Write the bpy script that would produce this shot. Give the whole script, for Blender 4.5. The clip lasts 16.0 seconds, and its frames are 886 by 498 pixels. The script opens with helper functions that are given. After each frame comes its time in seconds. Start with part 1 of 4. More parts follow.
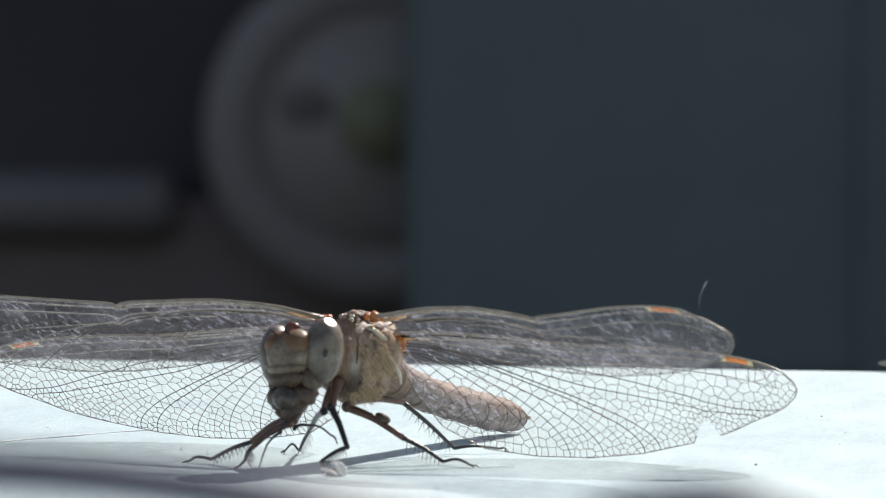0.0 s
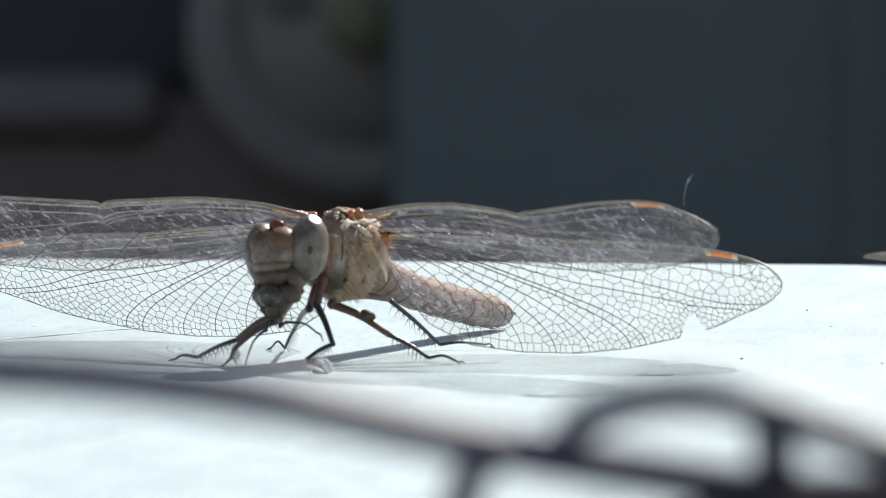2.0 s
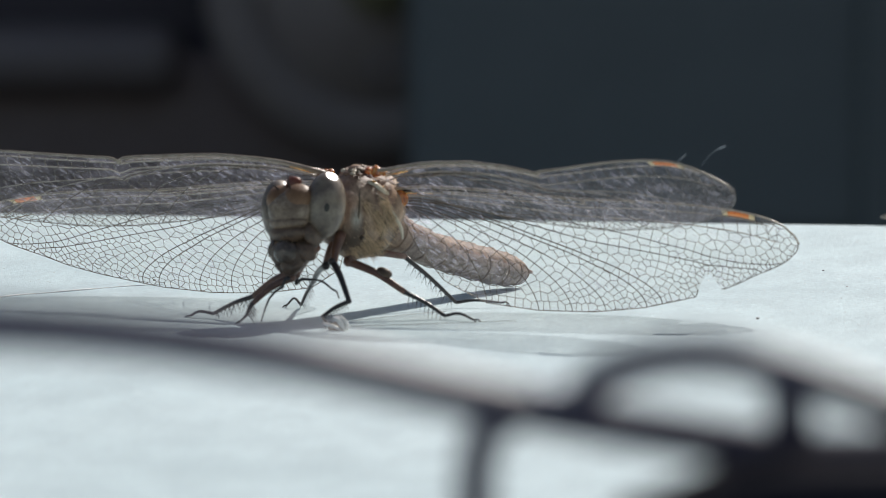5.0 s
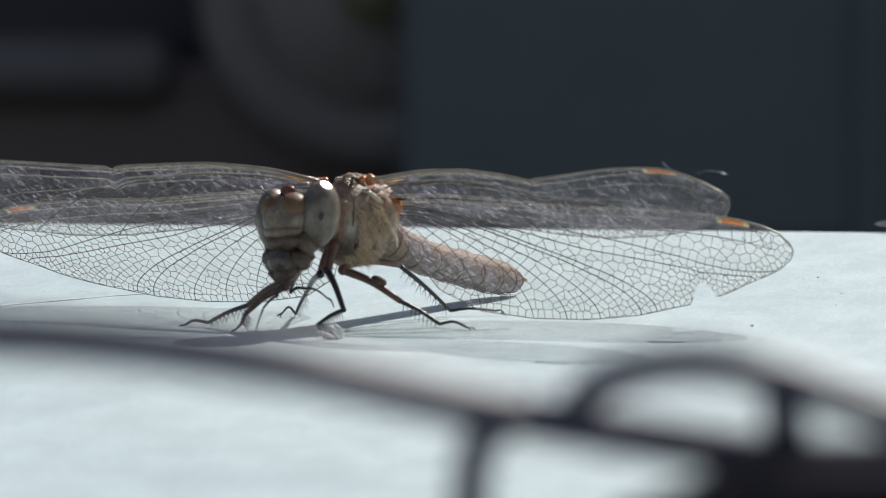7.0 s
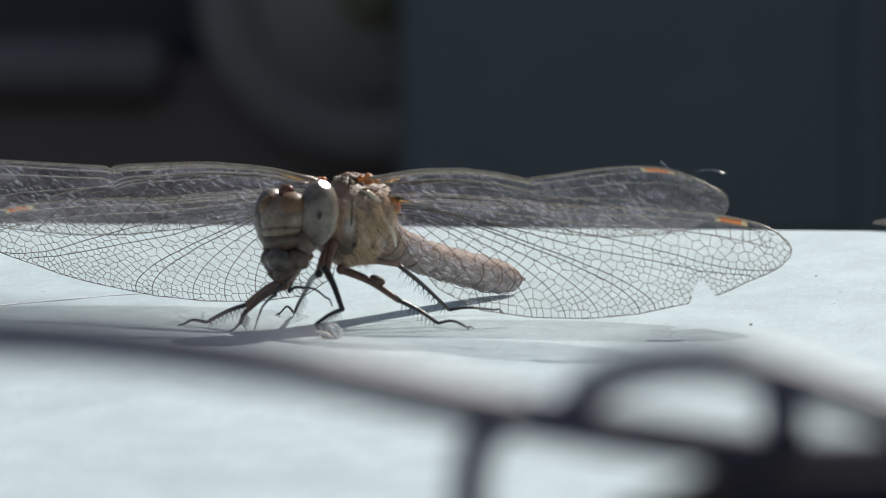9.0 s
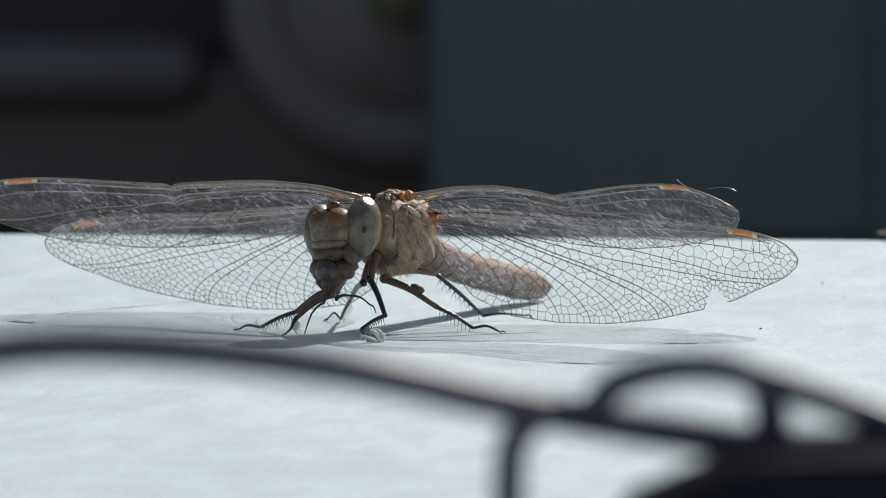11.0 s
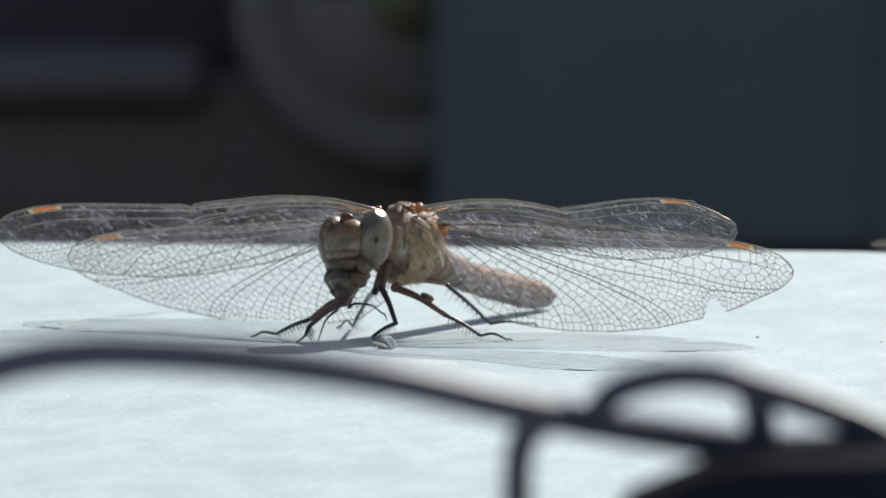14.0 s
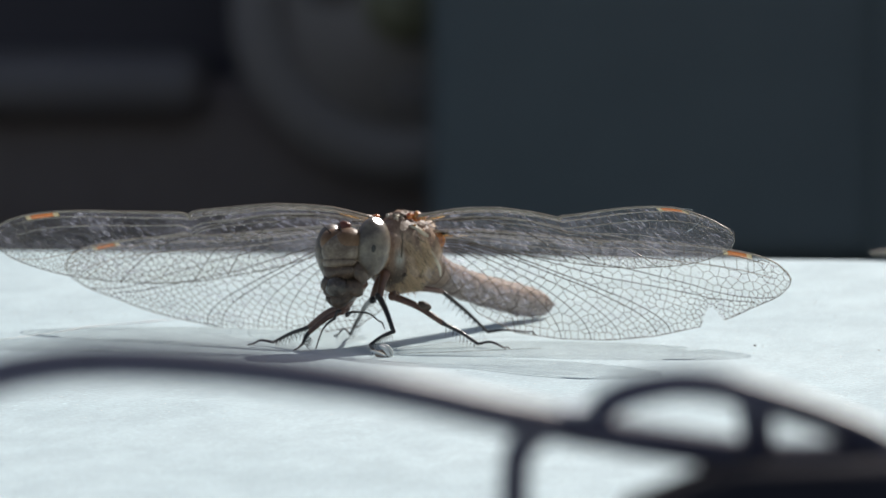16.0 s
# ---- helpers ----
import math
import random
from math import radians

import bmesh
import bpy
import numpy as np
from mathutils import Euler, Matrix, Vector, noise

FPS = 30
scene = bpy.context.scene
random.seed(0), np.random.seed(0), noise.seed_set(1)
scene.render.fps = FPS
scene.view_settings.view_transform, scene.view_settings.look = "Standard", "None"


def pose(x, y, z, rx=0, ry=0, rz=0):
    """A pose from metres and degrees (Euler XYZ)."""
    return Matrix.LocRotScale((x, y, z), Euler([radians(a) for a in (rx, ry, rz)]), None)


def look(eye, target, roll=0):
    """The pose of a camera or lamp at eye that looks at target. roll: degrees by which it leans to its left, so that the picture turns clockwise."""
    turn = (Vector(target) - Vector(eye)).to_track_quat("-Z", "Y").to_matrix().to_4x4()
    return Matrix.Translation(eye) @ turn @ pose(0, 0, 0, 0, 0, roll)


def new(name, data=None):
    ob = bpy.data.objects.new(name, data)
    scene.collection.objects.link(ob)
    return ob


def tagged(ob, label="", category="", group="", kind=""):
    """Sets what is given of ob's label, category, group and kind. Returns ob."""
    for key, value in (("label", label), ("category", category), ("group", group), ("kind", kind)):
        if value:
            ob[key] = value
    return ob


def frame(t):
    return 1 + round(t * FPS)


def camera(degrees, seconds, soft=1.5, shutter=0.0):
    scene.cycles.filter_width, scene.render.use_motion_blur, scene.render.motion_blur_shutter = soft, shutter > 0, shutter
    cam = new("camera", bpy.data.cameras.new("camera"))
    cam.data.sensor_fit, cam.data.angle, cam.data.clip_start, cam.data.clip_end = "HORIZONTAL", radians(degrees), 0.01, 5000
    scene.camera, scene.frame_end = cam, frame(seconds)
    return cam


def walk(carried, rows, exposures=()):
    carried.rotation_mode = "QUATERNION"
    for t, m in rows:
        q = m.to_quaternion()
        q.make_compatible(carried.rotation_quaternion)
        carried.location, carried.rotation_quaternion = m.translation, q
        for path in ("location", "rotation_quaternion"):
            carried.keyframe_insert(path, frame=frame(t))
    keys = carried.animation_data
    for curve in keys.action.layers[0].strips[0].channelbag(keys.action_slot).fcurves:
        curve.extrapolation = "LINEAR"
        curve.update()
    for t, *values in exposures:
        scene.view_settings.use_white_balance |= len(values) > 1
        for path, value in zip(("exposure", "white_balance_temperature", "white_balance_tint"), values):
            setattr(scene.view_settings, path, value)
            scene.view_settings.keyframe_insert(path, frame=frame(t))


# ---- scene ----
import itertools

MM = 0.001
cam = camera(7.18, 16.0, soft=0.6)
EYE = Vector((0.0, -0.4981, 0.0436))
STEP_BACK = Vector((-0.00180, -0.06434, 0.00640))
cam.data.dof.use_dof = True
cam.data.dof.focus_distance = 0.527
cam.data.dof.aperture_fstop = 110.0

# seconds, whether the camera has stepped back, pan, tilt, roll
# PATH>
PATH = [
    (0, 0, -0.6855, -3.2755, 0.257),
    (0.5, 0, -0.7975, -3.6400, -0.128),
    (1, 0, -0.7632, -3.5779, -0.048),
    (1.5, 0, -0.8792, -3.9419, -0.093),
    (2, 0, -0.8113, -4.1158, -0.149),
    (2.5, 0, -0.7055, -4.2790, -0.008),
    (3, 0, -0.7038, -4.4613, 0.169),
    (3.5, 0, -0.6903, -4.5646, 0.091),
    (4, 0, -0.6761, -4.4327, 0.200),
    (4.2, 0, -0.6597, -4.4863, 0.260),
    (6.5, 0, -0.7215, -4.3833, 0.028),
    (7, 0, -0.7215, -4.3905, 0.024),
    (7.5, 0, -0.7342, -4.4335, -0.019),
    (8, 0, -0.7282, -4.3989, -0.000),
    (8.5, 0, -0.7464, -4.4351, -0.105),
    (9, 0, -0.7344, -4.3973, -0.063),
    (9.5, 0, -0.6640, -4.4132, -0.025),
    (9.7, 0, -0.5002, -4.3677, -0.222),
    (11.8, 1, -0.5307, -4.4329, -0.176),
    (12, 1, -0.5160, -4.3964, -0.153),
    (12.5, 1, -0.4606, -4.3644, 0.010),
    (13, 1, -0.5301, -4.3152, -0.222),
    (13.5, 1, -0.5838, -4.2883, -0.012),
    (14, 1, -0.4917, -4.3748, 0.026),
    (14.5, 1, -0.5634, -4.3518, 0.003),
    (15, 1, -0.4995, -4.3202, 0.044),
    (15.5, 1, -0.4782, -4.3197, 0.080),
    (16, 1, -0.5118, -4.3073, 0.040),
]
# <PATH


def eye_pose(back, pan, tilt, roll):
    e = EYE + STEP_BACK * back
    return pose(e.x, e.y, e.z, 90 + tilt, 0, pan) @ pose(0, 0, 0, 0, 0, roll)


EXPOSURES = [(0, 0.36), (0.3, 0.54), (0.7, 0.6), (1, 0.57), (1.5, 0.48), (2, 0.39), (2.5, 0.36), (3, 0.22), (3.5, 0.1), (4.2, -0.02), (6.3, -0.04), (9.7, -0.04), (11.8, -0.03), (12.5, 0.0), (13.2, 0.06), (14, 0.11), (15, 0.1), (16, 0.08)]
walk(cam, [(t, eye_pose(b, p, q, r)) for t, b, p, q, r in PATH], exposures=EXPOSURES)

# ---- light ----
SUN_DIR = Vector((0.65, 1.0, 1.0)).normalized()
world = bpy.data.worlds.new("sky")
scene.world = world
world.use_nodes = True
wn = world.node_tree.nodes
sky = wn.new("ShaderNodeTexSky")
sky.sky_type, sky.sun_disc = "NISHITA", False
sky.air_density, sky.dust_density, sky.ozone_density = 1.0, 3.0, 0.7
sky.sun_elevation = math.asin(SUN_DIR.z)
sky.sun_rotation = math.atan2(SUN_DIR.x, SUN_DIR.y)
wn["Background"].inputs["Strength"].default_value = 0.08
world.node_tree.links.new(sky.outputs[0], wn["Background"].inputs["Color"])
sun = new("sun", bpy.data.lights.new("sun", "SUN"))
sun.data.energy, sun.data.angle, sun.data.color = 4.0, radians(0.75), (1.0, 0.96, 0.9)
sun.matrix_world = look(SUN_DIR * 3, (0, 0, 0))


# ---- materials ----
def material(name):
    m = bpy.data.materials.new(name)
    m.use_nodes = True
    return m, m.node_tree.nodes, m.node_tree.links, m.node_tree.nodes["Principled BSDF"]


def ramp(nodes, stops):
    r = nodes.new("ShaderNodeValToRGB")
    el = r.color_ramp.elements
    el[0].position, el[0].color = stops[0][0], (*stops[0][1], 1)
    el[1].position, el[1].color = stops[-1][0], (*stops[-1][1], 1)
    for p, c in stops[1:-1]:
        el.new(p).color = (*c, 1)
    return r


def coords(nodes, links, scale):
    tc = nodes.new("ShaderNodeTexCoord")
    mp = nodes.new("ShaderNodeMapping")
    mp.inputs["Scale"].default_value = scale if hasattr(scale, "__len__") else (scale,) * 3
    links.new(tc.outputs["Object"], mp.inputs["Vector"])
    return mp


def tex(nodes, links, scale, detail=4, rough=0.6, stretch=(1, 1, 1)):
    """Noise whose cells are about scale millimetres across."""
    n = nodes.new("ShaderNodeTexNoise")
    n.inputs["Scale"].default_value = 1
    n.inputs["Detail"].default_value, n.inputs["Roughness"].default_value = detail, rough
    k = 1000.0 / scale
    links.new(coords(nodes, links, [k * a for a in stretch]).outputs[0], n.inputs["Vector"])
    return n


def mottled(name, stops, size=1.0, fine=0.2, roughness=0.5, metal=0.0, bump=0.3, depth=0.1, stretch=(1, 1, 1),
            coat=0.0, sheen=0.0, through_light=0.0):
    """A surface with colour varied at two scales (millimetres), fine relief and gloss."""
    m, n, l, b = material(name)
    a, c = tex(n, l, size, 4, 0.6, stretch), tex(n, l, fine, 3, 0.7, stretch)
    mix = n.new("ShaderNodeMix")
    mix.inputs[0].default_value = 0.4
    l.new(a.outputs["Fac"], mix.inputs[2])
    l.new(c.outputs["Fac"], mix.inputs[3])
    r = ramp(n, stops)
    l.new(mix.outputs[0], r.inputs[0])
    l.new(r.outputs[0], b.inputs["Base Color"])
    b.inputs["Roughness"].default_value, b.inputs["Metallic"].default_value = roughness, metal
    b.inputs["Coat Weight"].default_value = coat
    b.inputs["Sheen Weight"].default_value = sheen
    if through_light:
        b.inputs["Subsurface Weight"].default_value = through_light
        b.inputs["Subsurface Radius"].default_value = (0.0012, 0.0008, 0.0005)
        b.inputs["Subsurface Scale"].default_value = 1.0
    bp = n.new("ShaderNodeBump")
    bp.inputs["Strength"].default_value, bp.inputs["Distance"].default_value = bump, depth * MM
    l.new(c.outputs["Fac"], bp.inputs["Height"])
    l.new(bp.outputs[0], b.inputs["Normal"])
    return m


def board_material():
    m, n, l, b = material("white_board")
    broad, mid, fine = tex(n, l, 40, 4), tex(n, l, 5, 6, 0.75, (1, 0.4, 1)), tex(n, l, 0.45, 4, 0.85)
    r = ramp(n, [(0.3, (0.54, 0.683, 0.73)), (0.7, (0.622, 0.762, 0.806))])
    l.new(broad.outputs["Fac"], r.inputs[0])
    dirt = ramp(n, [(0.4, (0.84, 0.85, 0.86)), (0.6, (1.02, 1.02, 1.02))])
    l.new(mid.outputs["Fac"], dirt.inputs[0])
    mul = n.new("ShaderNodeMix")
    mul.data_type, mul.blend_type = "RGBA", "MULTIPLY"
    mul.inputs[0].default_value = 0.85
    l.new(r.outputs[0], mul.inputs[6])
    l.new(dirt.outputs[0], mul.inputs[7])
    grit = n.new("ShaderNodeTexVoronoi")
    grit.inputs["Scale"].default_value = 1
    l.new(coords(n, l, 1000 / 1.1).outputs[0], grit.inputs["Vector"])
    spot = ramp(n, [(0.05, (0.66, 0.66, 0.66)), (0.13, (1, 1, 1))])
    l.new(grit.outputs["Distance"], spot.inputs[0])
    mul2 = n.new("ShaderNodeMix")
    mul2.data_type, mul2.blend_type = "RGBA", "MULTIPLY"
    mul2.inputs[0].default_value = 0.5
    l.new(mul.outputs[2], mul2.inputs[6])
    l.new(spot.outputs[0], mul2.inputs[7])
    chalk = n.new("ShaderNodeTexVoronoi")
    chalk.inputs["Scale"].default_value = 1
    l.new(coords(n, l, 1000 / 1.9).outputs[0], chalk.inputs["Vector"])
    light = ramp(n, [(0.06, (1.3, 1.28, 1.25)), (0.12, (1, 1, 1))])
    l.new(chalk.outputs["Distance"], light.inputs[0])
    mul4 = n.new("ShaderNodeMix")
    mul4.data_type, mul4.blend_type = "RGBA", "MULTIPLY"
    mul4.inputs[0].default_value = 1.0
    l.new(mul2.outputs[2], mul4.inputs[6])
    l.new(light.outputs[0], mul4.inputs[7])
    grain = ramp(n, [(0.34, (0.81, 0.81, 0.81)), (0.66, (1.08, 1.08, 1.08))])
    l.new(fine.outputs["Fac"], grain.inputs[0])
    mul3 = n.new("ShaderNodeMix")
    mul3.data_type, mul3.blend_type = "RGBA", "MULTIPLY"
    mul3.inputs[0].default_value = 1.0
    l.new(mul4.outputs[2], mul3.inputs[6])
    l.new(grain.outputs[0], mul3.inputs[7])
    l.new(mul3.outputs[2], b.inputs["Base Color"])
    b.inputs["Roughness"].default_value = 0.55
    bp = n.new("ShaderNodeBump")
    bp.inputs["Strength"].default_value, bp.inputs["Distance"].default_value = 0.9, 0.16 * MM
    l.new(fine.outputs["Fac"], bp.inputs["Height"])
    l.new(bp.outputs[0], b.inputs["Normal"])
    return m


def membrane_material():
    """Clear wing skin that lets most light pass, with a little dusty scatter, painted glints and gloss."""
    m, n, l, b = material("wing_membrane")
    out = n["Material Output"]
    n.remove(b)
    clear = n.new("ShaderNodeBsdfTransparent")
    clear.inputs[0].default_value = (0.935, 0.93, 0.905, 1)
    tl, df = n.new("ShaderNodeBsdfTranslucent"), n.new("ShaderNodeBsdfDiffuse")
    tl.inputs[0].default_value = (0.67, 0.69, 0.85, 1)
    df.inputs[0].default_value = (0.64, 0.60, 0.64, 1)
    gl = n.new("ShaderNodeBsdfGlossy")
    gl.inputs["Roughness"].default_value = 0.3
    both, haze, skin = n.new("ShaderNodeMixShader"), n.new("ShaderNodeMixShader"), n.new("ShaderNodeMixShader")
    both.inputs[0].default_value = 0.4
    l.new(tl.outputs[0], both.inputs[1])
    l.new(df.outputs[0], both.inputs[2])
    # long smears of dust and painted sheen along the wing, dust flecks on top
    a = tex(n, l, 1.6, 5, 0.65, (0.3, 0.5, 0.9))
    r = ramp(n, [(0.36, (0.012,) * 3), (0.48, (0.026,) * 3), (0.57, (0.055,) * 3), (0.66, (0.13,) * 3)])
    l.new(a.outputs["Fac"], r.inputs[0])
    fleck = tex(n, l, 0.5, 5, 0.8, (0.6, 0.8, 1))
    fr = ramp(n, [(0.61, (0.0,) * 3), (0.67, (0.12,) * 3), (0.73, (0.6,) * 3)])
    l.new(fleck.outputs["Fac"], fr.inputs[0])
    # short slanting glints, cell by cell, painted as pale strokes of noise
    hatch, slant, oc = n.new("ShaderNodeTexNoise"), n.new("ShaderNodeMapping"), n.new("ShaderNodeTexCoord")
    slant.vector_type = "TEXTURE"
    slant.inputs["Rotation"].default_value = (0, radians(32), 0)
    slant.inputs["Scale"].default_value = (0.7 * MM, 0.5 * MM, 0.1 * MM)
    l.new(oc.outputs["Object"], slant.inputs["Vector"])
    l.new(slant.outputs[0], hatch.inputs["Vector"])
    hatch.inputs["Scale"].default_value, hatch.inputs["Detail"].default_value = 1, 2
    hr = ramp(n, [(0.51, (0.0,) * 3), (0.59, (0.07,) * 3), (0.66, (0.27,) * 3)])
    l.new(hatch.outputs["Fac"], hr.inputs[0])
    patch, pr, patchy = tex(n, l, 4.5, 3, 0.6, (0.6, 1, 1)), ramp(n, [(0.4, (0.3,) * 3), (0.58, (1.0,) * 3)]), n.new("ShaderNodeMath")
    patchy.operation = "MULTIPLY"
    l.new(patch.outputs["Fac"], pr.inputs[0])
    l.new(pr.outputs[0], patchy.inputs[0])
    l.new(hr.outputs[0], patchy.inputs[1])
    flecks_and_glints = n.new("ShaderNodeMath")
    flecks_and_glints.operation = "ADD"
    l.new(fr.outputs[0], flecks_and_glints.inputs[0])
    l.new(patchy.outputs[0], flecks_and_glints.inputs[1])
    # share of pale scatter: dust and the painted glints together
    dust = n.new("ShaderNodeMath")
    dust.operation, dust.use_clamp = "ADD", True
    l.new(r.outputs[0], dust.inputs[0])
    l.new(flecks_and_glints.outputs[0], dust.inputs[1])
    # all of it stronger near the root, from which the wing is measured
    oc, reach, root = n.new("ShaderNodeTexCoord"), n.new("ShaderNodeVectorMath"), n.new("ShaderNodeMapRange")
    reach.operation = "LENGTH"
    l.new(oc.outputs["Object"], reach.inputs[0])
    l.new(reach.outputs["Value"], root.inputs["Value"])
    for k, v in (("From Min", 0.001), ("From Max", 0.012), ("To Min", 1.5), ("To Max", 1.0)):
        root.inputs[k].default_value = v
    more = n.new("ShaderNodeMath")
    more.operation, more.use_clamp = "MULTIPLY", True
    l.new(dust.outputs[0], more.inputs[0])
    l.new(root.outputs[0], more.inputs[1])
    l.new(more.outputs[0], haze.inputs[0])
    l.new(clear.outputs[0], haze.inputs[1])
    l.new(both.outputs[0], haze.inputs[2])
    skin.inputs[0].default_value = 0.025
    l.new(haze.outputs[0], skin.inputs[1])
    l.new(gl.outputs[0], skin.inputs[2])
    l.new(skin.outputs[0], out.inputs[0])
    return m


BOARD = board_material()
MEMBRANE = membrane_material()
VEIN = mottled("vein", [(0.3, (0.11, 0.085, 0.06)), (0.7, (0.24, 0.19, 0.14))], 2, 0.4, 0.25, coat=0.3)
RIB = mottled("rib", [(0.3, (0.065, 0.047, 0.034)), (0.7, (0.18, 0.13, 0.094))], 1.5, 0.4, 0.22, coat=0.4)
PALE_RIB = mottled("pale_rib", [(0.3, (0.20, 0.145, 0.10)), (0.7, (0.66, 0.57, 0.48))], 1.5, 0.4, 0.22, coat=0.4)
COSTA = mottled("costa", [(0.3, (0.22, 0.16, 0.11)), (0.7, (0.48, 0.40, 0.31))], 1.5, 0.4, 0.35)
DARK_RIB = mottled("dark_rib", [(0.3, (0.008, 0.006, 0.006)), (0.7, (0.022, 0.016, 0.014))], 1.5, 0.3, 0.85)
DARK_RIB.node_tree.nodes["Principled BSDF"].inputs["Specular IOR Level"].default_value = 0.1
STIGMA = mottled("stigma", [(0.3, (0.38, 0.095, 0.026)), (0.7, (0.54, 0.165, 0.048))], 1, 0.2, 0.4, through_light=0.3)
STIGMA_PALE = mottled("stigma_pale", [(0.3, (0.70, 0.50, 0.25)), (0.7, (0.80, 0.63, 0.38))], 1, 0.2, 0.4)
JOINT = mottled("wing_joint", [(0.38, (0.22, 0.045, 0.012)), (0.5, (0.52, 0.16, 0.03)), (0.62, (0.74, 0.34, 0.08))], 0.6, 0.14, 0.25, coat=0.7, through_light=0.5)
def thorax_material():
    """Brown fuzz with slanting tan and dark bands across the side."""
    m, n, l, b = material("thorax")
    tc = n.new("ShaderNodeTexCoord")
    along = n.new("ShaderNodeVectorMath")
    along.operation = "DOT_PRODUCT"
    along.inputs[1].default_value = (0.438, 0.899, -0.38)
    l.new(tc.outputs["Object"], along.inputs[0])
    sep = n.new("ShaderNodeMath")
    sep.operation = "MULTIPLY_ADD"
    l.new(along.outputs["Value"], sep.inputs[0])
    sep.inputs[1].default_value, sep.inputs[2].default_value = 1000 / 9.0, 0.69
    wob = tex(n, l, 1.6, 5, 0.7)
    add = n.new("ShaderNodeMath")
    add.operation = "MULTIPLY_ADD"
    l.new(wob.outputs["Fac"], add.inputs[0])
    add.inputs[1].default_value = 0.22
    l.new(sep.outputs[0], add.inputs[2])
    r = ramp(n, [(0.08, (0.42, 0.265, 0.17)), (0.24, (0.13, 0.075, 0.05)), (0.35, (0.52, 0.35, 0.23)), (0.43, (0.17, 0.10, 0.067)), (0.53, (0.44, 0.295, 0.2)),
                 (0.63, (0.66, 0.47, 0.32)), (0.73, (0.24, 0.145, 0.098)), (0.84, (0.54, 0.37, 0.245)), (1.0, (0.17, 0.105, 0.074))])
    l.new(add.outputs[0], r.inputs[0])
    fine = tex(n, l, 0.22, 4, 0.75, (1, 1, 0.4))
    fr = ramp(n, [(0.35, (0.52, 0.48, 0.43)), (0.62, (1.08, 1.03, 0.98))])
    l.new(fine.outputs["Fac"], fr.inputs[0])
    mul = n.new("ShaderNodeMix")
    mul.data_type, mul.blend_type = "RGBA", "MULTIPLY"
    mul.inputs[0].default_value = 0.85
    # blotches of the skin, and one of painted shade: centre and half widths in millimetres, colour
    skin = r.outputs[0]
    for centre, half, colour in (((-0.25, -3.73, 7.1), (0.42, 0.9, 0.85), (0.55, 0.52, 0.44)), ((0.9, -3.1, 6.9), (0.55, 1.4, 1.4), (0.66, 0.47, 0.315)),
                                 ((1.7, -2.2, 6.6), (0.5, 1.2, 1.3), (0.58, 0.41, 0.27)), ((2.38, -0.64, 5.2), (0.7, 1.3, 1.15), (0.10, 0.065, 0.042)), ((2.6, 0.9, 5.6), (0.8, 1.2, 1.2), (0.10, 0.062, 0.045)),
                                 # dark lower front: shade under the eye, painted into the skin colour
                                 ((-0.4, -3.5, 5.4), (1.3, 1.3, 1.4), (0.10, 0.066, 0.042)), ((0.1, -3.3, 8.9), (0.9, 1.3, 0.9), (0.64, 0.46, 0.31))):
        off, ratio, far, edge = n.new("ShaderNodeVectorMath"), n.new("ShaderNodeVectorMath"), n.new("ShaderNodeVectorMath"), n.new("ShaderNodeMath")
        off.operation, ratio.operation, far.operation, edge.operation = "SUBTRACT", "DIVIDE", "LENGTH", "MULTIPLY_ADD"
        l.new(tc.outputs["Object"], off.inputs[0])
        off.inputs[1].default_value = [v * MM for v in centre]
        l.new(off.outputs[0], ratio.inputs[0])
        ratio.inputs[1].default_value = [v * MM for v in half]
        l.new(ratio.outputs[0], far.inputs[0])
        l.new(wob.outputs["Fac"], edge.inputs[0])
        edge.inputs[1].default_value = 0.9
        l.new(far.outputs["Value"], edge.inputs[2])
        share = ramp(n, [(0.0, (0.9,) * 3), (0.55, (0.0,) * 3)])
        half_way = n.new("ShaderNodeMath")
        half_way.operation = "MULTIPLY_ADD"
        half_way.inputs[1].default_value, half_way.inputs[2].default_value = 0.5, -0.35
        l.new(edge.outputs[0], half_way.inputs[0])
        l.new(half_way.outputs[0], share.inputs[0])
        blot = n.new("ShaderNodeMix")
        blot.data_type = "RGBA"
        l.new(share.outputs[0], blot.inputs[0])
        l.new(skin, blot.inputs[6])
        blot.inputs[7].default_value = (*colour, 1)
        skin = blot.outputs[2]
    l.new(skin, mul.inputs[6])
    l.new(fr.outputs[0], mul.inputs[7])
    l.new(mul.outputs[2], b.inputs["Base Color"])
    b.inputs["Roughness"].default_value = 0.42
    bp = n.new("ShaderNodeBump")
    bp.inputs["Strength"].default_value, bp.inputs["Distance"].default_value = 0.6, 0.12 * MM
    l.new(fine.outputs["Fac"], bp.inputs["Height"])
    l.new(bp.outputs[0], b.inputs["Normal"])
    return m


THORAX = thorax_material()
PALE = mottled("pale_stripe", [(0.3, (0.46, 0.38, 0.26)), (0.7, (0.72, 0.63, 0.48))], 1, 0.2, 0.32, coat=0.3)
ABDOMEN = mottled("abdomen_back", [(0.38, (0.05, 0.024, 0.014)), (0.48, (0.16, 0.082, 0.046)), (0.6, (0.30, 0.175, 0.105))], 0.9, 0.2,
                  0.62, bump=0.8, depth=0.12)
ABDOMEN_SIDE = mottled("abdomen_side", [(0.38, (0.10, 0.066, 0.05)), (0.49, (0.20, 0.145, 0.12)), (0.62, (0.34, 0.265, 0.225))], 0.8, 0.16, 0.55, bump=0.7, depth=0.1)
